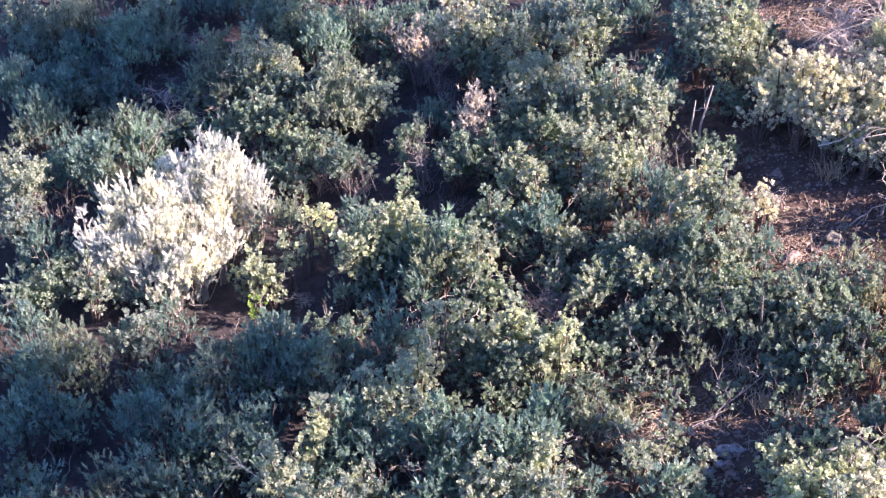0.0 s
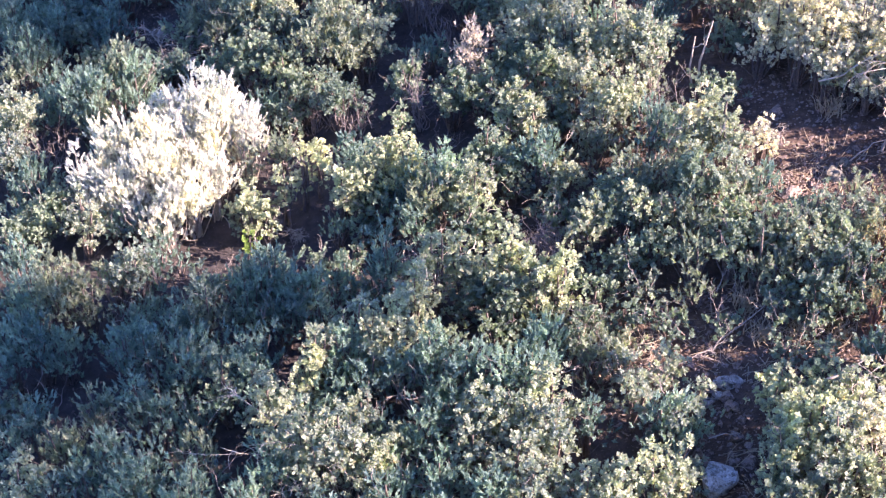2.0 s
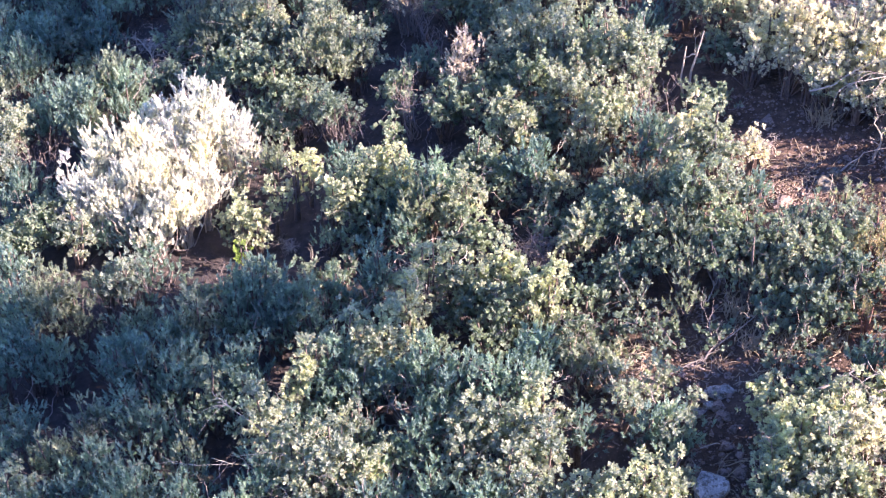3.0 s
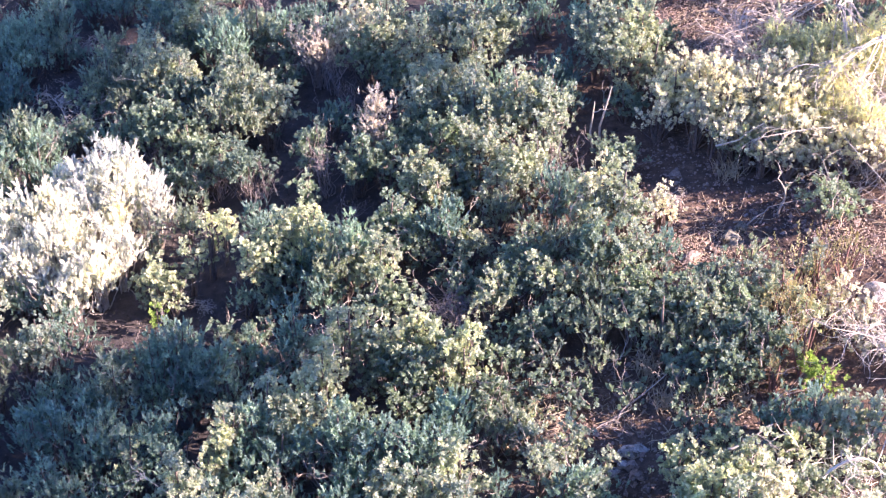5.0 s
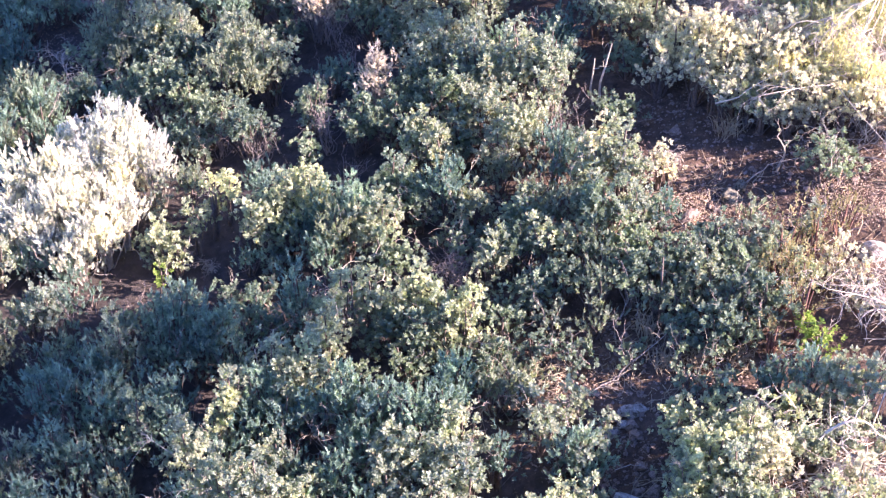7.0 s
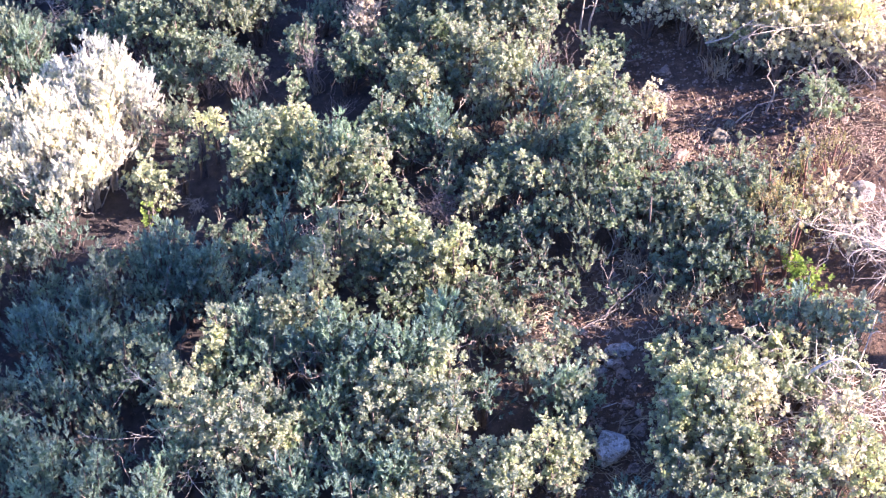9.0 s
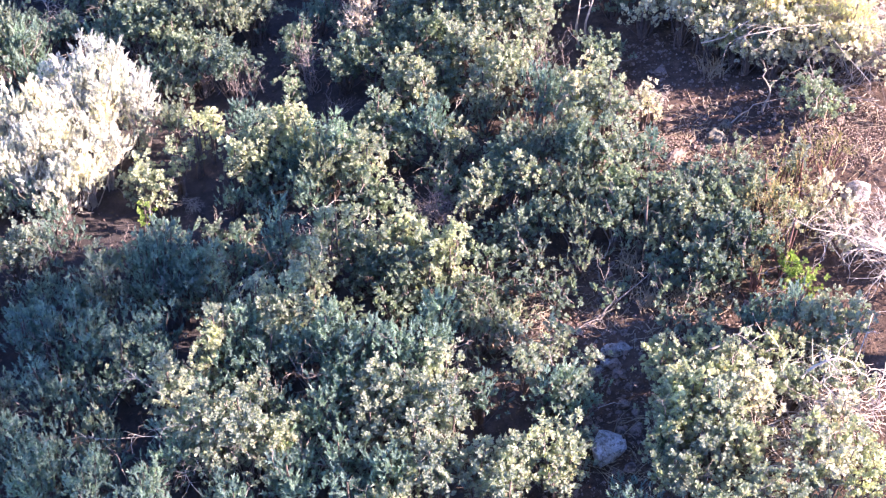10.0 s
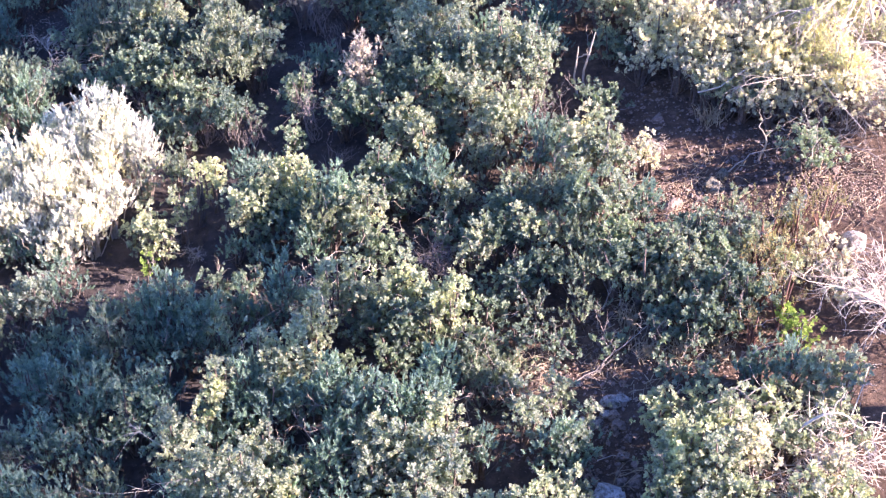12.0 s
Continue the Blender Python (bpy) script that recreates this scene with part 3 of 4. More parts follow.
grey_shrub(-5.05, -0.84, 0.26, 0.5)
grey_shrub(-5.30, -1.12, 0.25, 0.8)
olive_shrub(-5.66, -1.26, 0.20, 0.9)
grey_shrub(-4.71, -1.19, 0.25, 0.5)
grey_shrub(-5.00, -1.34, 0.24, 0.65)
olive_shrub(-5.90, -1.63, 0.26, 0.95)
grey_shrub(-6.31, -1.20, 0.25, 0.8)
grey_shrub(-5.46, -1.69, 0.26, 0.85)
olive_shrub(-4.63, -1.76, 0.21, 0.7)
grey_shrub(-5.07, -2.03, 0.29, 0.9)
grey_shrub(-5.55, -2.06, 0.26, 0.8)
sage_shrub(-6.13, -2.18, 0.26, 1.0)
grey_shrub(-5.90, -2.19, 0.23, 0.8)
grey_shrub(-4.54, -2.21, 0.25, 0.6)
grey_shrub(-6.53, -1.38, 0.22, 0.7)
grey_shrub(-4.05, -2.33, 0.22, 0.6)
grey_shrub(-2.44, -1.13, 0.28, 1.0)
grey_shrub(-2.12, -1.30, 0.28, 0.95)
grey_shrub(-1.81, -1.53, 0.27, 0.95)
grey_shrub(-1.46, -1.11, 0.21, 1.0)
grey_shrub(-1.53, -1.40, 0.24, 0.9)
grey_shrub(-2.32, -1.56, 0.29, 0.9)
sage_shrub(-2.01, -1.88, 0.30, 0.95)
sage_shrub(-1.66, -2.06, 0.29, 0.95)
sage_shrub(-1.39, -1.77, 0.23, 0.85)
grey_shrub(-2.45, -1.95, 0.28, 0.8)
sage_shrub(-2.05, -2.24, 0.27, 0.8)
sage_shrub(-1.71, -2.50, 0.27, 0.85)
sage_shrub(-1.37, -2.29, 0.24, 0.8)
grey_shrub(-2.33, -2.49, 0.27, 0.8)
grey_shrub(-1.94, -2.74, 0.27, 0.8)
sage_shrub(-1.52, -2.85, 0.26, 0.8)
sage_shrub(-1.14, -2.78, 0.25, 0.75)
grey_shrub(-2.74, -2.25, 0.22, 0.6)
grey_shrub(-1.06, -1.96, 0.18, 0.6)
sage_shrub(-0.83, -2.86, 0.25, 0.8)
leafy_green(-0.50, -2.78, 0.25, 0.85)
sage_shrub(-0.32, -2.74, 0.19, 0.6)
grey_shrub(-0.45, -2.02, 0.24, 0.75)
sage_shrub(-0.27, -2.06, 0.19, 0.65)
sage_shrub(-0.62, -1.66, 0.22, 0.75)
sage_shrub(-0.35, -1.42, 0.23, 0.7)
olive_shrub(-0.70, -0.82, 0.21, 0.4)
green_shrub(-1.01, -0.55, 0.24, 0.45)
green_shrub(-0.27, -0.58, 0.25, 0.35)
sage_shrub(-0.45, -0.09, 0.24, 0.4)
olive_shrub(0.02, -0.24, 0.24, 0.35)
green_shrub(-0.89, -0.09, 0.22, 0.45)
grey_shrub(-0.34, -2.19, 0.18, 0.45)
olive_shrub(-1.03, -1.10, 0.21, 0.5)
sage_shrub(-0.74, -1.12, 0.18, 0.5)
leafy_green(0.58, -2.28, 0.22, 0.75)
sage_shrub(0.78, -2.23, 0.25, 0.8)
sage_shrub(1.06, -2.16, 0.24, 0.8)
sage_shrub(0.67, -2.59, 0.24, 0.75)
sage_shrub(0.94, -2.65, 0.26, 0.8)
pale_shrub(1.21, -2.56, 0.21, 0.85)
leafy_green(0.53, -2.69, 0.21, 0.65)
leafy_green(0.57, -1.69, 0.15, 0.4)
sage_shrub(0.77, -3.00, 0.24, 0.7)
leafy_green(0.53, -3.07, 0.20, 0.65)
leafy_green(1.12, -2.96, 0.21, 0.7)
grey_shrub(-7.13, 7.23, 0.48, 1.0)
sage_shrub(-8.92, 8.15, 0.41, 0.95)
olive_shrub(-8.30, 7.89, 0.37, 0.9)
olive_shrub(-7.99, 8.15, 0.33, 0.8)
grey_shrub(-8.64, 7.60, 0.37, 0.7)
grey_shrub(-7.98, 7.31, 0.37, 0.65)
grey_shrub(-8.75, 6.89, 0.36, 0.6)
grey_shrub(-8.11, 6.71, 0.35, 0.55)
grey_shrub(-7.64, 6.95, 0.30, 0.5)
grey_shrub(-7.51, 7.81, 0.36, 0.7)
grey_shrub(-7.36, 6.37, 0.26, 0.4)
sage_shrub(-5.88, 6.95, 0.20, 0.75)
sage_shrub(-5.23, 6.61, 0.35, 0.9)
leafy_green(-4.77, 5.74, 0.29, 0.8)
sage_shrub(-5.33, 5.87, 0.25, 0.7)
grey_shrub(-6.07, 6.54, 0.26, 0.5)
green_shrub(-5.64, 5.79, 0.27, 0.5)
grey_shrub(-6.06, 5.45, 0.22, 0.4)
sage_shrub(-4.45, 7.07, 0.35, 0.95)
grey_shrub(-5.14, 7.44, 0.36, 0.9)
grey_shrub(-6.89, 7.98, 0.35, 0.9)
grey_shrub(-7.12, 6.30, 0.35, 0.8)
grey_shrub(-6.46, 4.51, 0.35, 1.05)
grey_shrub(-6.07, 3.99, 0.21, 0.6)
sage_shrub(-5.00, 5.91, 0.41, 1.05)
olive_shrub(-5.41, 6.02, 0.36, 0.9)
green_shrub(-4.66, 5.40, 0.32, 0.8)
olive_shrub(-5.85, 6.78, 0.24, 0.9)
grey_shrub(-4.22, 6.33, 0.42, 1.0)
green_shrub(-4.75, 6.99, 0.41, 0.9)
olive_shrub(-3.87, 6.63, 0.36, 0.95)
olive_shrub(-3.90, 5.19, 0.37, 1.0)
leafy_green(-4.10, 5.03, 0.21, 1.0)
green_shrub(-3.49, 6.47, 0.33, 0.8)
green_shrub(-3.62, 4.91, 0.31, 0.7)
dead_shrub(-3.01, 6.09, 0.35, 1.0)
twiggy_shrub(-2.79, 5.84, 0.25, 0.7)
pale_shrub(-2.50, 6.33, 0.40, 1.1)
sage_shrub(-2.06, 5.92, 0.32, 1.05)
green_shrub(-2.35, 5.81, 0.35, 0.8)
sage_shrub(-1.70, 5.35, 0.35, 1.0)
green_shrub(-1.99, 5.27, 0.33, 0.7)
sage_shrub(-1.26, 5.92, 0.40, 1.0)
sage_shrub(-1.00, 5.15, 0.38, 0.95)
sage_shrub(-0.63, 5.66, 0.33, 0.9)
sage_shrub(-1.43, 4.72, 0.32, 0.9)
sage_shrub(-1.04, 4.21, 0.34, 0.95)
sage_shrub(0.49, 4.97, 0.32, 1.05)
sage_shrub(0.71, 4.48, 0.31, 0.95)
sage_shrub(0.95, 4.85, 0.31, 1.0)
sage_shrub(1.11, 4.41, 0.24, 0.8)
grey_shrub(0.28, 5.58, 0.21, 0.8)
pale_shrub(1.21, 3.64, 0.30, 0.8)
pale_shrub(1.48, 3.46, 0.29, 0.95)
pale_shrub(1.73, 3.05, 0.31, 0.95)
pale_shrub(1.43, 3.15, 0.25, 0.7)
pale_shrub(2.06, 3.18, 0.29, 0.9)
pale_shrub(2.08, 2.80, 0.25, 0.7)
pale_shrub(2.38, 2.91, 0.29, 0.85)
juniper_shrub(2.69, 3.54, 0.33, 0.8)
juniper_shrub(2.49, 4.17, 0.26, 0.8)
juniper_shrub(2.98, 4.02, 0.30, 0.85)
juniper_shrub(2.80, 2.93, 0.28, 0.9)
juniper_shrub(3.38, 3.88, 0.32, 0.85)
juniper_shrub(3.10, 2.37, 0.27, 0.8)
juniper_shrub(3.71, 3.02, 0.31, 0.6)
pale_shrub(2.77, 2.37, 0.24, 0.7)
pale_shrub(2.05, 2.48, 0.19, 0.5)
pale_shrub(1.34, 3.80, 0.29, 0.9)
pale_shrub(1.69, 3.62, 0.28, 0.9)
pale_shrub(1.06, 3.45, 0.26, 0.7)
pale_shrub(1.83, 2.78, 0.27, 0.75)
pale_shrub(1.62, 2.94, 0.25, 0.65)
pale_shrub(2.23, 2.72, 0.27, 0.8)
pale_shrub(2.48, 2.45, 0.27, 0.75)
pale_shrub(2.09, 3.67, 0.26, 0.85)
pale_shrub(2.41, 3.37, 0.28, 0.85)
pale_shrub(2.54, 2.29, 0.22, 0.5)
pale_shrub(2.86, 2.23, 0.24, 0.6)
juniper_shrub(2.63, 2.65, 0.27, 0.8)
juniper_shrub(2.97, 2.76, 0.27, 0.7)
dry_tuft(1.72, 2.57, 0.19, 0.3)
pale_shrub(2.30, 2.27, 0.21, 0.55)
leafy_green(1.93, 2.62, 0.20, 0.55)
sage_shrub(2.22, 2.52, 0.19, 0.55)
sage_shrub(1.70, 2.80, 0.18, 0.6)
juniper_shrub(3.07, 3.27, 0.30, 0.8)
juniper_shrub(3.46, 3.60, 0.32, 0.8)
sage_shrub(1.36, 0.58, 0.21, 0.55)
sage_shrub(1.62, 0.33, 0.21, 0.6)
green_shrub(1.33, 0.02, 0.24, 0.65)
sage_shrub(1.80, 0.14, 0.19, 0.55)
sage_shrub(1.98, -0.20, 0.18, 0.55)
green_shrub(1.14, 0.47, 0.23, 0.6)
sage_shrub(2.17, 0.47, 0.16, 0.5)
pale_shrub(3.06, 2.06, 0.24, 0.6)
pale_shrub(3.49, 1.90, 0.36, 0.6)
reed_shrub(1.98, 0.40, 0.17, 0.7)
reed_shrub(1.90, 0.19, 0.17, 0.6)
reed_shrub(2.22, -0.08, 0.16, 0.6)
reed_shrub(1.79, -0.38, 0.16, 0.6)
reed_shrub(2.35, 0.76, 0.16, 0.5)
pale_shrub(2.38, 0.01, 0.19, 0.5)
pale_shrub(2.24, -0.10, 0.14, 0.4)
pale_shrub(2.50, -0.32, 0.16, 0.45)
pale_shrub(2.52, -0.64, 0.16, 0.4)
olive_shrub(1.64, 0.81, 0.16, 0.5)
green_shrub(-0.93, -0.48, 0.19, 0.4)
green_shrub(-1.10, -0.78, 0.18, 0.4)
olive_shrub(-0.87, -0.94, 0.18, 0.35)
green_shrub(-0.63, -0.47, 0.19, 0.35)
green_shrub(-1.25, -0.37, 0.17, 0.35)
green_shrub(0.25, -0.66, 0.16, 0.25)
green_shrub(0.77, -0.72, 0.18, 0.3)
green_shrub(1.06, -0.88, 0.18, 0.3)
reed_shrub(1.71, -0.12, 0.18, 0.8)
reed_shrub(1.90, -0.28, 0.18, 0.75)
reed_shrub(2.20, 0.34, 0.16, 0.6)
reed_shrub(1.86, -0.73, 0.18, 0.7)
reed_shrub(2.49, 0.45, 0.19, 0.6)
lime_shrub(1.96, -1.10, 0.10, 0.4)
lime_shrub(1.85, -0.85, 0.07, 0.4)
sage_shrub(2.01, -1.67, 0.25, 0.8)
grey_shrub(1.74, -1.63, 0.22, 0.65)
sage_shrub(2.25, -1.77, 0.20, 0.7)
grey_shrub(1.50, -1.49, 0.18, 0.45)
green_shrub(1.08, -0.65, 0.25, 0.5)
green_shrub(1.37, -0.74, 0.23, 0.5)
green_shrub(0.79, -0.49, 0.19, 0.4)
green_shrub(1.33, -0.34, 0.25, 0.6)
reed_shrub(1.56, -0.90, 0.19, 0.45)
dry_tuft(0.91, -0.87, 0.14, 0.2)
dry_tuft(0.61, -0.77, 0.16, 0.25)
dry_tuft(1.27, -0.92, 0.14, 0.2)
dry_tuft(0.50, -0.34, 0.16, 0.3)
lime_shrub(-5.32, 5.69, 0.16, 0.5)
lime_shrub(-4.61, 1.54, 0.07, 0.35)
sage_shrub(1.15, -3.46, 0.25, 0.65)
sage_shrub(1.45, -3.50, 0.25, 0.7)
sage_shrub(0.94, -3.08, 0.22, 0.65)
pale_shrub(1.77, -3.35, 0.21, 0.8)
leafy_green(1.97, -3.50, 0.21, 0.7)
leafy_green(0.69, -2.48, 0.22, 0.75)
grey_shrub(-5.12, -2.33, 0.31, 0.9)
grey_shrub(-4.62, -2.54, 0.28, 0.9)
grey_shrub(-4.07, -2.74, 0.28, 0.9)
grey_shrub(-3.33, -2.75, 0.28, 0.8)
grey_shrub(-2.23, -2.94, 0.27, 0.8)
grey_shrub(-2.74, -2.70, 0.27, 0.8)
leafy_green(0.81, -3.60, 0.23, 0.7)
leafy_green(0.54, -1.83, 0.15, 0.45)
sage_shrub(0.74, -1.71, 0.17, 0.5)
leafy_green(0.99, -1.72, 0.18, 0.5)
sage_shrub(1.22, -1.93, 0.19, 0.55)
leafy_green(1.52, -1.90, 0.19, 0.55)
sage_shrub(1.89, -1.83, 0.18, 0.5)
sage_shrub(2.09, -2.06, 0.18, 0.5)
sage_shrub(0.51, -2.37, 0.15, 0.5)
green_shrub(0.53, -2.83, 0.16, 0.5)
sage_shrub(0.58, -3.24, 0.18, 0.55)
leafy_green(1.58, -2.33, 0.20, 0.6)
sage_shrub(1.84, -2.28, 0.19, 0.55)
sage_shrub(1.28, -2.40, 0.20, 0.6)
pale_shrub(1.92, -2.76, 0.18, 0.6)
leafy_green(2.04, -3.09, 0.17, 0.6)
leafy_green(1.64, -2.98, 0.20, 0.65)
sage_shrub(2.20, -2.45, 0.15, 0.45)
green_shrub(1.03, -1.35, 0.17, 0.35)
green_shrub(1.43, -1.38, 0.17, 0.35)
green_shrub(0.72, -1.15, 0.14, 0.25)
grey_shrub(-0.16, -2.07, 0.15, 0.5)
sage_shrub(-0.07, -1.63, 0.13, 0.45)
sage_shrub(-0.25, -2.45, 0.15, 0.5)
sage_shrub(-1.84, -3.12, 0.27, 0.8)
sage_shrub(-0.89, -3.16, 0.24, 0.7)
sage_shrub(-0.44, -2.98, 0.17, 0.6)

# ---- further scrub that closes the gaps and goes on round the place ----
PLANTED = [(ob.matrix_world.translation.x, ob.matrix_world.translation.y) for ob in scene.objects if ob.type == "EMPTY"]
BARE = [(0.18, -1.41, 0.3), (0.19, -1.9, 0.25), (0.14, -2.4, 0.25), (0.1, -0.9, 0.35), (0.5, -0.8, 0.35), (1.0, -1.05, 0.35), (0.1, -0.5, 0.35), (-0.25, -0.44, 0.3),
        (0.5, 4.4, 0.4), (1.0, 3.0, 0.5), (0.86, 3.6, 0.35), (1.3, 2.2, 0.4), (0.84, 1.83, 0.25), (1.3, 1.5, 0.4), (1.65, 1.8, 0.35), (2.0, 2.1, 0.4), (1.75, 1.3, 0.35),
        (-6.8, 6.8, 0.4), (-7.5, 7.26, 0.4), (-6.3, 8.1, 0.5), (0.0, 5.8, 0.4), (0.3, 5.55, 0.35), (2.55, 1.95, 0.4), (2.95, 1.3, 0.4), (2.2, 5.3, 0.7), (1.7, 5.2, 0.5),
        (2.83, 0.8, 0.4), (-6.3, -0.1, 0.4), (-2.95, 5.6, 0.4), (-0.85, -1.87, 0.2)]


# hollows in the thicket, with nothing but shaded stems
HOLLOWS = [(-4.1, 3.6, 0.45), (-4.1, 2.4, 0.3), (-4.0, 1.85, 0.35), (-4.95, 1.65, 0.35), (-5.3, 1.45, 0.3), (-3.4, 4.5, 0.35), (-3.0, 5.6, 0.45), (-1.6, 1.55, 0.25), (-2.3, 0.05, 0.25),
           (-3.45, 1.0, 0.3), (-6.3, -0.1, 0.45), (-5.45, 0.85, 0.25), (-4.4, -1.45, 0.2), (-5.1, -1.4, 0.2), (-2.8, -2.1, 0.25)]


def fill_scrub():
    gen = np.random.default_rng(21)
    for _ in range(5200):
        x, y = gen.uniform(-16, 12), gen.uniform(-21, 15)
        if x > 2.7 and -4.5 < y < 3.4 and x < 7.0 or 4.4 < x < 7.0 and y < 7:
            continue
        outside = x < -9.5 or x > 4.4 or y < -3.8 or y > 10.5
        gap = (3.4 if x > 4.4 else 1.95) if outside else 0.42
        if any(math.hypot(x - a, y - b) < gap for a, b in PLANTED) or any(math.hypot(x - a, y - b) < c for a, b, c in BARE + HOLLOWS):
            continue
        PLANTED.append((x, y))
        r, kind = gen.uniform(0.4, 0.6), gen.random()
        if outside:
            leafy_shrub("grey_green_shrub", "grey", x, y, r * 1.7, 1.0, "grey-green dense evergreen shrub with small upright leaves",
                        density=0.1, leaf=0.10, wide=0.066, count=7, stems=False, plumes=80)
        elif kind < 0.18:
            bare_shrub("leafless_shrub", x, y, r * 0.6, 0.45, PURPLE_WOOD, "leafless brownish grey twiggy shrub", stems=8, depth=3, kids=3, thick=0.006)
        elif kind < 0.65:
            grey_shrub(x, y, r * 0.6, 0.5)
        else:
            green_shrub(x, y, r * 0.6, 0.45)


fill_scrub()


# ---- unseen pines up-sun of the scrub, crown tiers placed to shade parts of it ----
def pine_tree(x, y, trunk_h, crowns):
    """crowns: rows of height over the foot, offset x, offset y, radius, half height, clumps."""
    gen = np.random.default_rng(int(abs(x) * 100))
    ob = root("pine_tree", x, y, "tall dark green pine with a straight brown trunk", "tree", "pines")
    k = 10
    line = np.stack([0.06 * np.sin(np.linspace(0, 5, k)), 0.05 * np.cos(np.linspace(0, 4, k)), np.linspace(-0.2, trunk_h, k)], 1)[None]
    v, f = tubes(line, np.linspace(0.2, 0.04, k)[None], 10)
    part("trunk", mesh_of("trunk", v, f, BARK, True), ob)
    pieces = []
    for up, ox, oy, r, half, clumps in crowns:
        d = unit(gen.normal(0, 1, (clumps, 3))) * (gen.random((clumps, 1)) ** 0.45)
        at = np.array([ox, oy, up]) + d * np.array([r, r, half])
        foot = np.stack([0 * at[:, 0], 0 * at[:, 1], np.clip(at[:, 2] - 0.4, 1.0, trunk_h)], 1)
        for a, c in zip(foot[::6], at[::6]):
            v, f = tubes(bend(a[None], c[None], 6, gen, 0.2), np.linspace(0.035, 0.01, 6)[None], 5)
            part("limb", mesh_of("limb", v, f, BARK, True), ob)
        m = 12
        base = np.repeat(at, m, 0) + gen.normal(0, 0.19, (clumps * m, 3))
        way = unit(gen.normal(0, 1, base.shape) + np.array([0, 0, 0.4]))
        pieces.append(leaves(base, way, np.full(len(base), 0.14), 5, 0.15, 0.045, 55, gen))
    v, f = join(pieces)
    part("crown", mesh_of("crown", v, f, LEAF["pine"]), ob)
    return ob


pine_tree(8.1, -3.35, 8.8, [(7.0, 0, -0.7, 1.0, 0.85, 85), (5.85, 0, 0.6, 0.5, 0.42, 26)])
pine_tree(8.2, -6.15, 8.8, [(7.1, 0, 0, 1.5, 1.3, 105)])
pine_tree(8.0, 3.6, 10.2, [(8.9, 0, 0, 1.5, 0.8, 120), (7.3, 0, -1.2, 0.85, 0.75, 70), (7.15, 0, -0.1, 1.1, 0.5, 70), (6.4, 0, 1.4, 0.8, 0.6, 45), (5.0, 0, -1.2, 0.5, 0.35, 24),
                           (3.6, 0, 0.25, 0.35, 0.3, 10), (3.2, 0, -1.0, 0.45, 0.35, 8)])


# ---- rocks ----
def rock(x, y, sx, sy, sz, turn, material, label, seed, sink=0.3):
    gen = np.random.default_rng(seed)
    bm = bmesh.new()
    bmesh.ops.create_icosphere(bm, subdivisions=3, radius=1.0)
    cuts = [(unit(gen.normal(0, 1, 3)), gen.uniform(0.5, 0.85)) for _ in range(12)]
    for v in bm.verts:
        p = np.array(v.co)
        for way, far in cuts:
            over = p @ way - far
            if over > 0:
                p = p - way * over * 0.92
        p *= 1 + 0.14 * noise.noise(Vector(p * 2.3 + seed)) + 0.06 * noise.noise(Vector(p * 6.0 + seed))
        v.co = p * np.array([sx, sy, sz])
    data = bpy.data.meshes.new("rock")
    bm.to_mesh(data)
    bm.free()
    data.materials.append(material)
    ob = new("rock", data)
    ob.matrix_world = pose(x, y, height(x, y) + sz * (1 - 2 * sink) * 0.8, gen.uniform(-8, 8), gen.uniform(-8, 8), turn)
    return tagged(ob, label, "rock", "rocks")


rock(0.27, -1.27, 0.17, 0.085, 0.07, 6, PALE_ROCK, "flat pale grey stone lying on the soil", 3)
rock(0.13, -1.42, 0.075, 0.06, 0.05, 30, PALE_ROCK, "small grey stone beside a flat stone", 5)
rock(-0.02, -1.46, 0.15, 0.09, 0.06, 15, PALE_ROCK, "low pale grey stone half buried in soil", 8)
rock(0.07, -2.45, 0.17, 0.25, 0.17, -28, WHITE_ROCK, "large angular pale grey boulder with dark spots", 12, sink=0.25)
rock(2.77, 0.25, 0.17, 0.14, 0.17, 10, WHITE_ROCK, "whitish stone among dry litter", 15)
rock(1.60, 1.50, 0.11, 0.15, 0.10, 35, LICHEN_ROCK, "grey lichen-covered stone by a dead branch", 18)
rock(1.71, 1.66, 0.07, 0.10, 0.09, 20, LICHEN_ROCK, "small upright lichen-covered stone", 19)
rock(1.12, 1.28, 0.13, 0.10, 0.06, 20, BROWN_ROCK, "pinkish pale stone in sunlit litter", 21)
for k in range(26):
    # loose stones along the bare strip, smaller ones more often
    size = 0.022 + 0.05 * rng.random() ** 2
    rock(0.30 + rng.normal(0, 0.17), -1.7 + rng.uniform(-1.3, 1.2), size * 1.2, size, size * 0.75, rng.uniform(0, 360), BROWN_ROCK,
         "small brownish stone on the soil", 40 + k, sink=0.2)


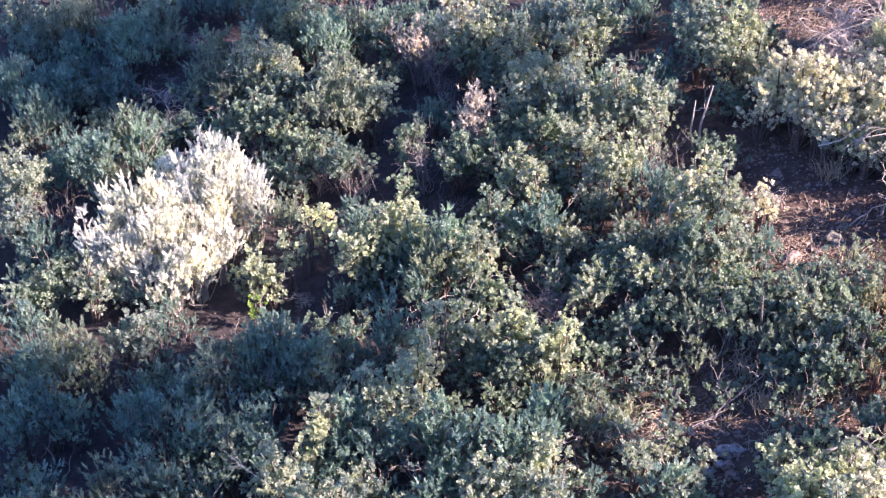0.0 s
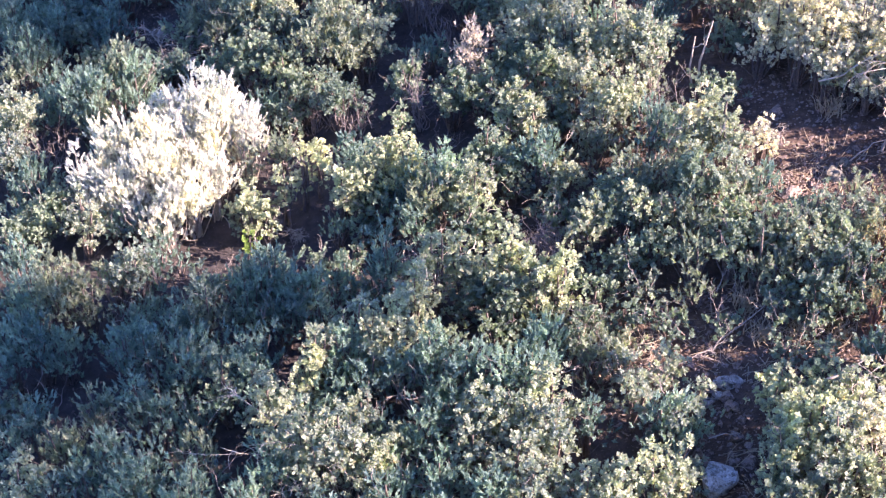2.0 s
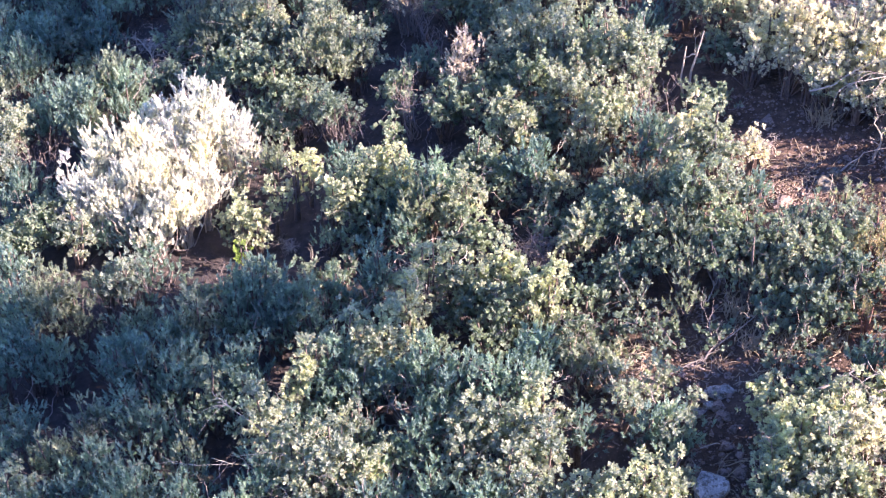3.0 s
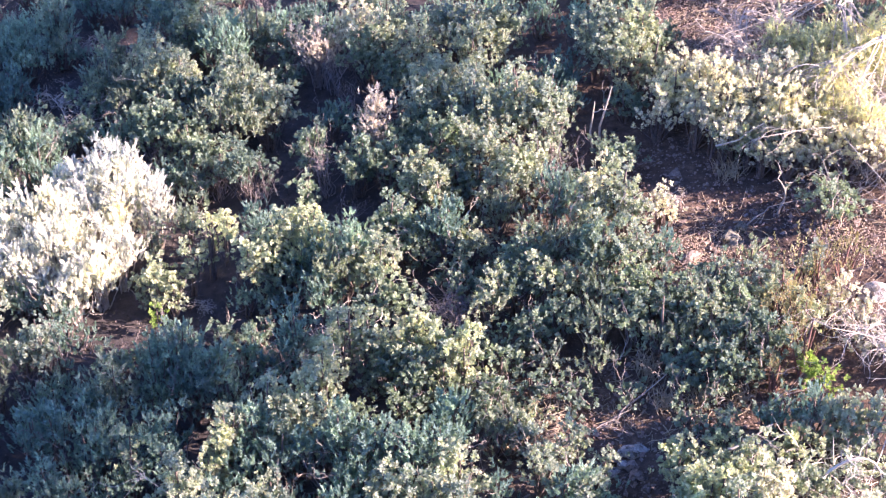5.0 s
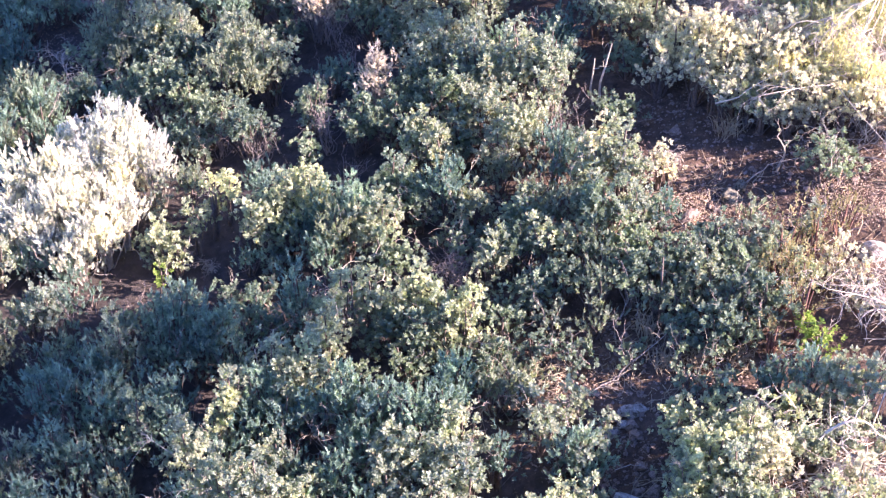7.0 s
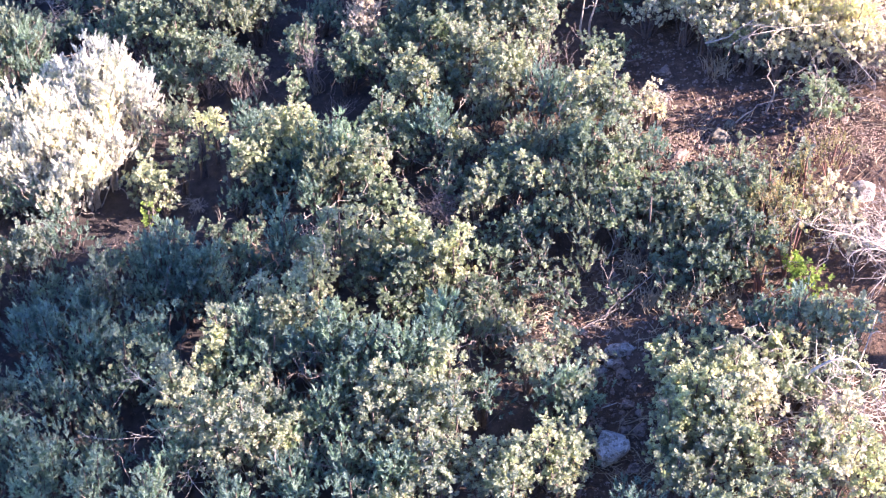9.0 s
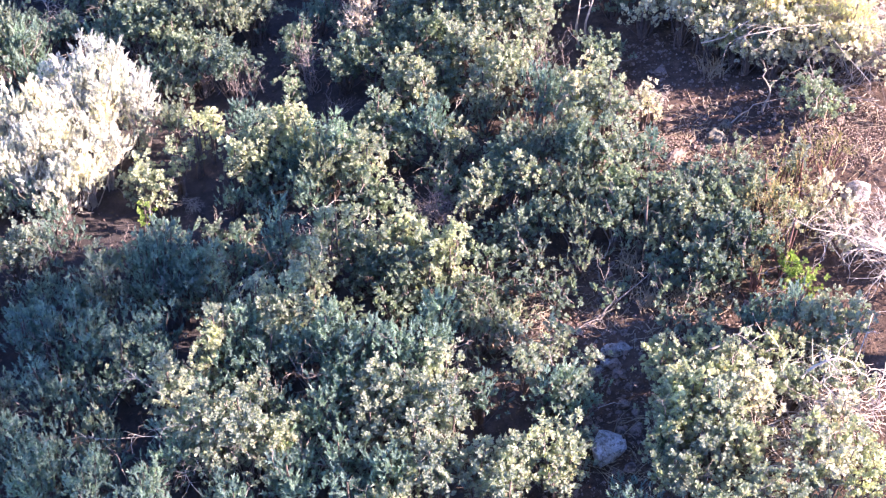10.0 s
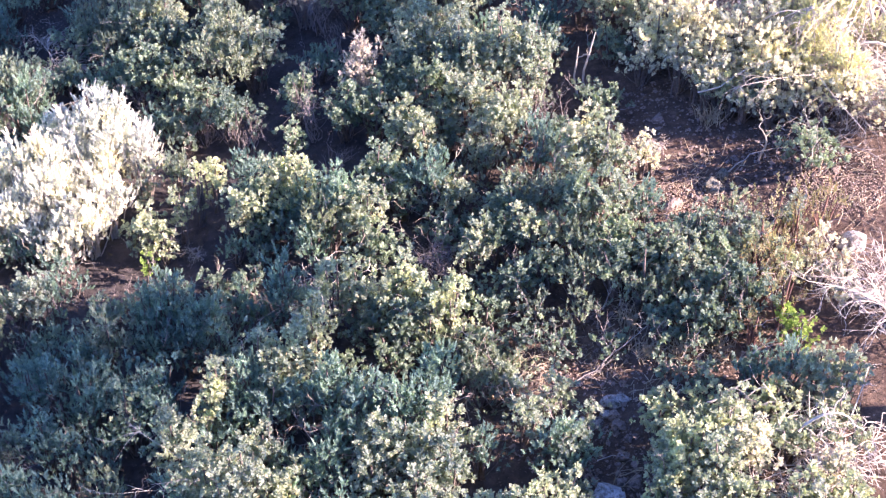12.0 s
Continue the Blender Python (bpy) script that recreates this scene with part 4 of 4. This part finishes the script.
# ---- dead wood ----
def branch(points, width, label, wood=GREY_WOOD, forks=0, seed=1, name="dead_branch", wobble=0.011):
    """A fallen branch that bends through a few places (x, y, height over the ground), with side twigs."""
    gen = np.random.default_rng(seed)
    way = [Vector((x, y, height(x, y) + z)) for x, y, z in points]
    t = np.linspace(0, len(way) - 1, 9)
    line = np.array([way[min(int(a), len(way) - 2)].lerp(way[min(int(a), len(way) - 2) + 1], a - min(int(a), len(way) - 2)) for a in t])
    foot = line[0].copy()
    line = (line - foot + np.cumsum(gen.normal(0, wobble, line.shape), 0))[None]
    ob = new(name)
    ob.location = foot
    tagged(ob, label, "branch", "dead branches")
    v, f = tubes(line, width * np.linspace(1, 0.35, 9)[None], 6)
    part("limb", mesh_of("limb", v, f, wood, True), ob)
    if forks:
        at = gen.integers(3, 9, forks)
        d = unit(line[0, at] - line[0, at - 2] + gen.normal(0, 0.12, (forks, 3)))
        v, f = grow(line[0, at], d, gen.uniform(0.12, 0.3, forks), np.full(forks, min(width * 0.4, 0.007)), 3, gen, 0.6, 2)
        tagged(part("twigwork", mesh_of("twigwork", v, f, wood), ob), kind="stuff")
    return ob


branch([(0.15, -0.86, 0.08), (0.42, -0.75, 0.14), (0.72, -0.60, 0.24)], 0.009, "thin bent grey branch lying over the soil", forks=1, seed=2)
branch([(-0.35, -1.25, 0.25), (-0.1, -1.1, 0.3), (0.05, -1.05, 0.33)], 0.008, "grey forked twig reaching out of a shrub", forks=3, seed=3)
branch([(0.93, -2.0, 0.55), (1.1, -1.95, 0.63), (1.27, -1.87, 0.7)], 0.013, "straight pale dead stick in a shrub", forks=1, seed=4)
branch([(1.78, 1.68, 0.05), (2.0, 1.74, 0.15), (2.3, 1.72, 0.2)], 0.009, "thin bare branch lying beside a stone", forks=4, seed=5)
branch([(2.1, 1.75, 0.0), (2.15, 1.72, 0.25), (2.05, 1.7, 0.5)], 0.016, "upright broken bare stick with a fork", forks=3, seed=6)
branch([(2.5, 1.55, 0.0), (2.52, 1.55, 0.25), (2.58, 1.5, 0.45)], 0.010, "thin upright dead stick", forks=3, seed=7)
branch([(0.42, 3.56, -0.05), (0.39, 3.56, 0.30), (0.44, 3.56, 0.55), (0.49, 3.55, 0.84)], 0.019, "tall weathered grey snag standing beside a shrub", wood=BLEACHED_WOOD, seed=8, wobble=0.003)
branch([(0.34, 3.54, -0.05), (0.28, 3.54, 0.25), (0.30, 3.56, 0.45), (0.31, 3.55, 0.66)], 0.018, "short weathered grey snag with a broken top", wood=BLEACHED_WOOD, forks=1, seed=9, wobble=0.003)
branch([(1.62, -2.42, 0.55), (1.72, -2.46, 0.75), (1.94, -2.49, 0.78), (2.07, -2.47, 0.45)], 0.015, "thick bleached limb arching over a shrub", forks=4, seed=13, wood=BLEACHED_WOOD)
branch([(1.52, 2.56, 0.45), (1.75, 2.57, 0.50), (2.01, 2.59, 0.60), (2.32, 2.60, 0.70)], 0.010, "bleached limb lying through pale shrubs", wood=BLEACHED_WOOD, forks=4, seed=17)
branch([(-8.90, 6.54, 0.55), (-8.73, 6.59, 0.62), (-8.53, 6.58, 0.66)], 0.011, "pale bent dead twig above grey shrubs", wood=BLEACHED_WOOD, forks=3, seed=19)
branch([(0.95, 2.35, 0.02), (1.05, 2.28, 0.12), (1.2, 2.25, 0.1)], 0.012, "pale twisted twig on the shaded soil", forks=4, seed=10)


def arcs(start, way, length, width, droop, curl, k, sides):
    """Twigs that leave start along way, sag by droop and curl sideways. Gives the tubes, their lines and end directions."""
    t = np.linspace(0, 1, k)[None, :, None]
    far = length[:, None, None]
    turn = unit(np.cross(way, np.array([0, 0, 1.0])) + 1e-6)
    line = start[:, None] + far * (way[:, None] * t + turn[:, None] * curl[:, None, None] * t * t - np.array([0, 0, 1.0]) * droop[:, None, None] * t * t)
    return tubes(line, width[:, None] * np.linspace(1, 0.5, k)[None], sides), line


def pale_brush(x, y, r, h, label, stems=14, lean=(0, 0), lift=-0.05, seed_wood=GREY_WOOD, thick=0.011):
    """Dead brush: limbs that rise and arch over, with curled side twigs."""
    gen = np.random.default_rng(int(1000 * abs(x) + 7777 * abs(y)) + 3)
    ob = root("dead_brush", x, y, label, "dead shrub")
    a = gen.uniform(0, 6.28, stems)
    flare = gen.uniform(0.2, 0.85, stems) * r
    way = np.stack([np.cos(a) * flare + lean[0] * r, np.sin(a) * flare + lean[1] * r, h * gen.uniform(0.8, 1.35, stems)], 1)
    long = np.linalg.norm(way, axis=1)
    start = np.stack([gen.normal(0, 0.05, stems), gen.normal(0, 0.05, stems), np.full(stems, -0.03)], 1)
    for i in range(stems):
        one = slice(i, i + 1)
        sag = np.array([max(0.1, (way[i, 2] - h * gen.uniform(0.35, 0.95)) / long[i] - 0.3 * lift)])
        (v, f), line = arcs(start[one], unit(way[one]), long[one], np.full(1, thick * gen.uniform(0.4, 0.85)), sag, gen.normal(0, 0.55, 1), 8, 4)
        stem = part("stem", mesh_of("stem", v, f, seed_wood, True), ob)
        kids = 8
        at = gen.integers(2, 8, kids)
        run = unit(line[0, at] - line[0, at - 1] + gen.normal(0, 0.045, (kids, 3)))
        far = np.minimum(long[i], 0.8) * gen.uniform(0.14, 0.32, kids)
        (v1, f1), line1 = arcs(line[0, at], run, far, np.full(kids, thick * 0.42), gen.uniform(0.0, 0.6, kids) - 0.5 * lift, gen.normal(0, 0.9, kids), 6, 3)
        rows = np.repeat(np.arange(kids), 3)
        at = gen.integers(1, 6, len(rows))
        run = unit(unit(line1[rows, at] - line1[rows, at - 1]) + gen.normal(0, 0.5, (len(rows), 3)))
        (v2, f2), _ = arcs(line1[rows, at], run, far[rows] * gen.uniform(0.3, 0.7, len(rows)), np.full(len(rows), max(0.0024, thick * 0.24)), gen.uniform(-0.2, 0.7, len(rows)), gen.normal(0, 1.3, len(rows)), 4, 3)
        v, f = join([(v1, f1), (v2, f2)])
        tagged(part("twigwork", mesh_of("twigwork", v, f, seed_wood), stem), kind="stuff")
    return ob


pale_brush(2.90, -0.92, 0.62, 0.7, "bleached dead brush with curling twigs", stems=24, seed_wood=BLEACHED_WOOD, thick=0.011)
pale_brush(2.55, -0.20, 0.42, 0.36, "bleached dead brush with curling twigs", stems=12, seed_wood=BLEACHED_WOOD, thick=0.011)
pale_brush(2.95, -0.60, 0.5, 0.42, "grey dead brush with curling twigs", stems=14, thick=0.012)
pale_brush(1.72, -2.35, 0.6, 0.85, "sun-bleached tangle of dead branches on a shrub", stems=10, seed_wood=BLEACHED_WOOD, thick=0.013, lift=-0.4)
pale_brush(1.95, -2.5, 0.5, 0.7, "sun-bleached tangle of dead branches on a shrub", stems=11, seed_wood=BLEACHED_WOOD, thick=0.012, lift=-0.4)
pale_brush(1.6, -3.0, 0.5, 0.6, "sun-bleached tangle of dead branches on a shrub", stems=9, seed_wood=BLEACHED_WOOD, thick=0.010, lift=-0.1)
pale_brush(3.75, 3.35, 0.8, 1.25, "drooping bleached dead juniper branches", stems=22, lean=(-0.6, -0.25), lift=-1.4, thick=0.017, seed_wood=BLEACHED_WOOD)
pale_brush(3.3, 2.6, 0.6, 1.0, "drooping bleached dead juniper branches", stems=14, lean=(-0.3, -0.3), lift=-1.2, thick=0.014, seed_wood=BLEACHED_WOOD)
pale_brush(3.1, 2.15, 0.8, 0.6, "low grey dead brush on shaded soil", stems=16, lift=-0.15)
pale_brush(3.35, 2.7, 0.7, 0.6, "bleached dead brush beside a juniper", stems=16, lift=-0.2, seed_wood=BLEACHED_WOOD)
pale_brush(2.3, 4.75, 0.7, 0.5, "bleached tangled dead brush on reddish soil", stems=18, seed_wood=BLEACHED_WOOD, lift=-0.1, thick=0.014)
pale_brush(2.75, 5.5, 0.9, 0.5, "bleached tangled dead brush on reddish soil", stems=14, seed_wood=BLEACHED_WOOD, lift=-0.1)
pale_brush(2.75, 1.7, 0.5, 0.4, "low grey dead brush on shaded soil", stems=8)
pale_brush(-2.55, 0.47, 0.22, 0.85, "bleached dead twigs above a green shrub", stems=7, seed_wood=BLEACHED_WOOD)
pale_brush(-4.08, 1.77, 0.10, 0.25, "small curled reddish grey dead twigs", stems=5, thick=0.007)
pale_brush(-1.35, 0.95, 0.3, 0.55, "grey leafless twiggy shrub in shade", stems=11, seed_wood=PURPLE_WOOD, thick=0.006, lift=0.2)
pale_brush(-6.28, 5.66, 0.35, 0.6, "low curled grey dead brush in shade", stems=14, lift=-0.3, thick=0.010, seed_wood=BLEACHED_WOOD)
pale_brush(-6.66, 6.53, 0.3, 0.4, "low curled grey dead brush in shade", stems=9, lift=-0.3, thick=0.008)
pale_brush(-6.6, 7.9, 0.5, 0.4, "low curled grey dead brush in shade", stems=9, lift=-0.1)
pale_brush(-5.65, 5.6, 0.35, 0.75, "curled grey dead twigs among green shrubs", stems=6, lift=-0.1)
pale_brush(-0.78, -0.85, 0.55, 0.5, "yellowish grey dry branches among low shrubs", stems=12, seed_wood=STRAW, lift=-0.1, thick=0.011)
pale_brush(-3.24, -2.11, 0.35, 1.0, "bare pale twigs in the top of a shrub", stems=10, lift=-0.2, thick=0.007, seed_wood=BLEACHED_WOOD)
pale_brush(-2.35, -1.65, 0.4, 0.8, "grey leafless twigs among low shrubs", stems=9, lift=0.0, thick=0.008)
bare_shrub("leafless_shrub", -0.20, 2.79, 0.25, 0.7, PURPLE_WOOD, "pinkish bare stalks beside a sage shrub", stems=9, depth=3, thick=0.007, lift=0.5)


def drooping_bough(x, y, h, foot, twigs, seed):
    """A dead limb that rises from its foot, bows over and lets a fan of bleached twigs hang down."""
    gen = np.random.default_rng(seed)
    ob = root("dead_bough", x + foot[0], y + foot[1], "drooping bleached dead bough hanging over a juniper", "dead branch")
    u = np.linspace(0, 1, 9)[:, None]
    rise = lie(x, y) - lie(x + foot[0], y + foot[1])
    end = np.array([-foot[0], -foot[1], h + rise])
    line = 2 * u * (1 - u) * np.array([-0.25 * foot[0], -0.25 * foot[1], 1.15 * h]) + u * u * end
    line[1:-1] += gen.normal(0, 0.018, (7, 3))
    line[0, 2] = -0.05
    v, f = tubes(line[None], np.linspace(0.024, 0.011, 9)[None], 6)
    limb = part("limb", mesh_of("limb", v, f, BLEACHED_WOOD, True), ob)
    at = gen.integers(5, 9, twigs)
    way = unit(np.stack([gen.normal(-0.1, 0.55, twigs), gen.normal(-0.45, 0.3, twigs), gen.uniform(-0.3, 0.45, twigs)], 1))
    far = gen.uniform(0.45, 0.95, twigs) * h
    for i in range(twigs):
        one = slice(i, i + 1)
        (v, f), path = arcs(line[at[i]][None], way[one], far[one], np.full(1, gen.uniform(0.005, 0.009)), gen.uniform(0.7, 1.3, 1), gen.normal(0, 0.4, 1), 8, 4)
        twig = part("twig", mesh_of("twig", v, f, BLEACHED_WOOD, True), limb)
        kids = 7
        fork = gen.integers(2, 8, kids)
        run = unit(unit(path[0, fork] - path[0, fork - 1]) + gen.normal(0, 0.35, (kids, 3)))
        (v, f), _ = arcs(path[0, fork], run, far[i] * gen.uniform(0.2, 0.4, kids), np.full(kids, 0.0036), gen.uniform(0.2, 0.8, kids), gen.normal(0, 0.8, kids), 5, 3)
        tagged(part("twigwork", mesh_of("twigwork", v, f, BLEACHED_WOOD), ob), kind="stuff")
    return ob


drooping_bough(3.22, 3.02, 1.05, (0.35, 0.25), 15, 51)
drooping_bough(3.09, 4.15, 0.95, (0.3, 0.25), 12, 52)
drooping_bough(2.72, 3.05, 0.85, (0.28, 0.3), 10, 53)
branch([(3.62, 2.72, 0.42), (3.38, 2.72, 0.50), (3.18, 2.76, 0.46), (2.98, 2.74, 0.30)], 0.02, "bleached dead limb leaning out of a juniper", wood=BLEACHED_WOOD, forks=3, seed=54)


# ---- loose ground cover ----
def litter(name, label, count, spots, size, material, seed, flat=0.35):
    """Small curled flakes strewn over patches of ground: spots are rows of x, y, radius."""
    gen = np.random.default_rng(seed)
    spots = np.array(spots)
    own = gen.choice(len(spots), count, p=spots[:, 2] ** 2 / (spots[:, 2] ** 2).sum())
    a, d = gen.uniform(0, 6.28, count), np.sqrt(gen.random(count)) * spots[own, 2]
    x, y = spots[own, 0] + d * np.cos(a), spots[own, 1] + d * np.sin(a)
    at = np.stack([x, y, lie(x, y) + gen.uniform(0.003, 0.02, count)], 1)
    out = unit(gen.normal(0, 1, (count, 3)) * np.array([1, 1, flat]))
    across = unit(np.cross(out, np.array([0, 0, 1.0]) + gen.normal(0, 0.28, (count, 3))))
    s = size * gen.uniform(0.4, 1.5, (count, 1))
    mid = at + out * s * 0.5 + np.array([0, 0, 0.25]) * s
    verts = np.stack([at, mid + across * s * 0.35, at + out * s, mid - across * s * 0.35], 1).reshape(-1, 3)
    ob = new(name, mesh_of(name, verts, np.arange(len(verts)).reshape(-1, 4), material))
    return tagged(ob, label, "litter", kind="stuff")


# flakes darkened in place of shade between the stems
litter("shade_dark_litter", "dark brown flakes under the thicket, shade put into their colour", 14000, [(-3.5, 2, 4.5), (-7, 7, 3.0), (-1.5, 5, 2.5), (-4, -1, 3.0)], 0.034, SHADE_LITTER, 30)
litter("leaf_litter", "dry tan fallen leaves and bark strewn on soil", 30000, [(0.8, -1.4, 2.0), (1.6, 2, 2.0), (2.6, 1.0, 1.2), (2.2, 5, 1.8), (0.2, -2.6, 1.0), (-6.9, 6.9, 0.9), (-6.4, 8.0, 0.8)],
       0.021, LITTER, 31)


litter("pale_litter", "pale tan dry needles and crumbs on bare soil", 34000, [(2.2, 5.6, 1.1), (2.2, 4.9, 0.7), (2.75, 4.85, 0.7), (2.85, 1.15, 0.5), (1.25, 1.45, 0.32)], 0.014, PALE_LITTER, 33)


def twig_litter(count, spots, seed):
    gen = np.random.default_rng(seed)
    spots = np.array(spots)
    own = gen.choice(len(spots), count, p=spots[:, 2] ** 2 / (spots[:, 2] ** 2).sum())
    a, d = gen.uniform(0, 6.28, count), np.sqrt(gen.random(count)) * spots[own, 2]
    x, y = spots[own, 0] + d * np.cos(a), spots[own, 1] + d * np.sin(a)
    turn, long = gen.uniform(0, 6.28, count), gen.uniform(0.06, 0.3, count)
    x2, y2 = x + np.cos(turn) * long, y + np.sin(turn) * long
    start = np.stack([x, y, lie(x, y) + 0.01], 1)
    end = np.stack([x2, y2, lie(x2, y2) + gen.uniform(0.01, 0.09, count)], 1)
    v, f = tubes(bend(start, end, 4, gen, 0.06), np.tile(np.linspace(0.005, 0.002, 4), (count, 1)), 3)
    ob = new("twig_litter", mesh_of("twig_litter", v, f, STRAW))
    tagged(ob, "short straw-coloured fallen twigs strewn on soil", "litter", kind="stuff")


twig_litter(1700, [(2.2, 5.4, 1.0), (1.4, 1.5, 0.6), (2.85, 1.1, 0.6), (2.4, 4.8, 1.4), (0.7, -0.6, 0.8), (0.4, -2.6, 0.5)], 41)


def gravel(count, spots, seed):
    """Pebbles, as small cut blocks."""
    gen = np.random.default_rng(seed)
    spots = np.array(spots)
    own = gen.choice(len(spots), count, p=spots[:, 2] ** 2 / (spots[:, 2] ** 2).sum())
    a, d = gen.uniform(0, 6.28, count), np.sqrt(gen.random(count)) * spots[own, 2]
    x, y = spots[own, 0] + d * np.cos(a), spots[own, 1] + d * np.sin(a)
    s = 0.015 * np.exp(gen.normal(0, 0.5, (count, 1, 1)))
    ring = np.array([[1, 0, 0], [0, 1, 0], [-1, 0, 0], [0, -1, 0], [0.3, 0.2, 0.7], [0, 0, -0.7]])
    v = (np.stack([x, y, lie(x, y) + 0.004], 1)[:, None] + s * (ring + gen.normal(0, 0.25, (count, 6, 3)))).reshape(-1, 3)
    tri = np.array([[0, 1, 4], [1, 2, 4], [2, 3, 4], [3, 0, 4], [1, 0, 5], [2, 1, 5], [3, 2, 5], [0, 3, 5]])
    f = (np.arange(count)[:, None, None] * 6 + tri).reshape(-1, 3)
    tagged(new("gravel", mesh_of("gravel", v, f, BROWN_ROCK)), "small brownish pebbles lying in the soil", "gravel", kind="stuff")


gravel(5000, [(0.3, -1.2, 1.2), (0.2, -2.6, 0.8), (1.5, 2.0, 1.5), (2.2, 5.3, 1.2)], 51)
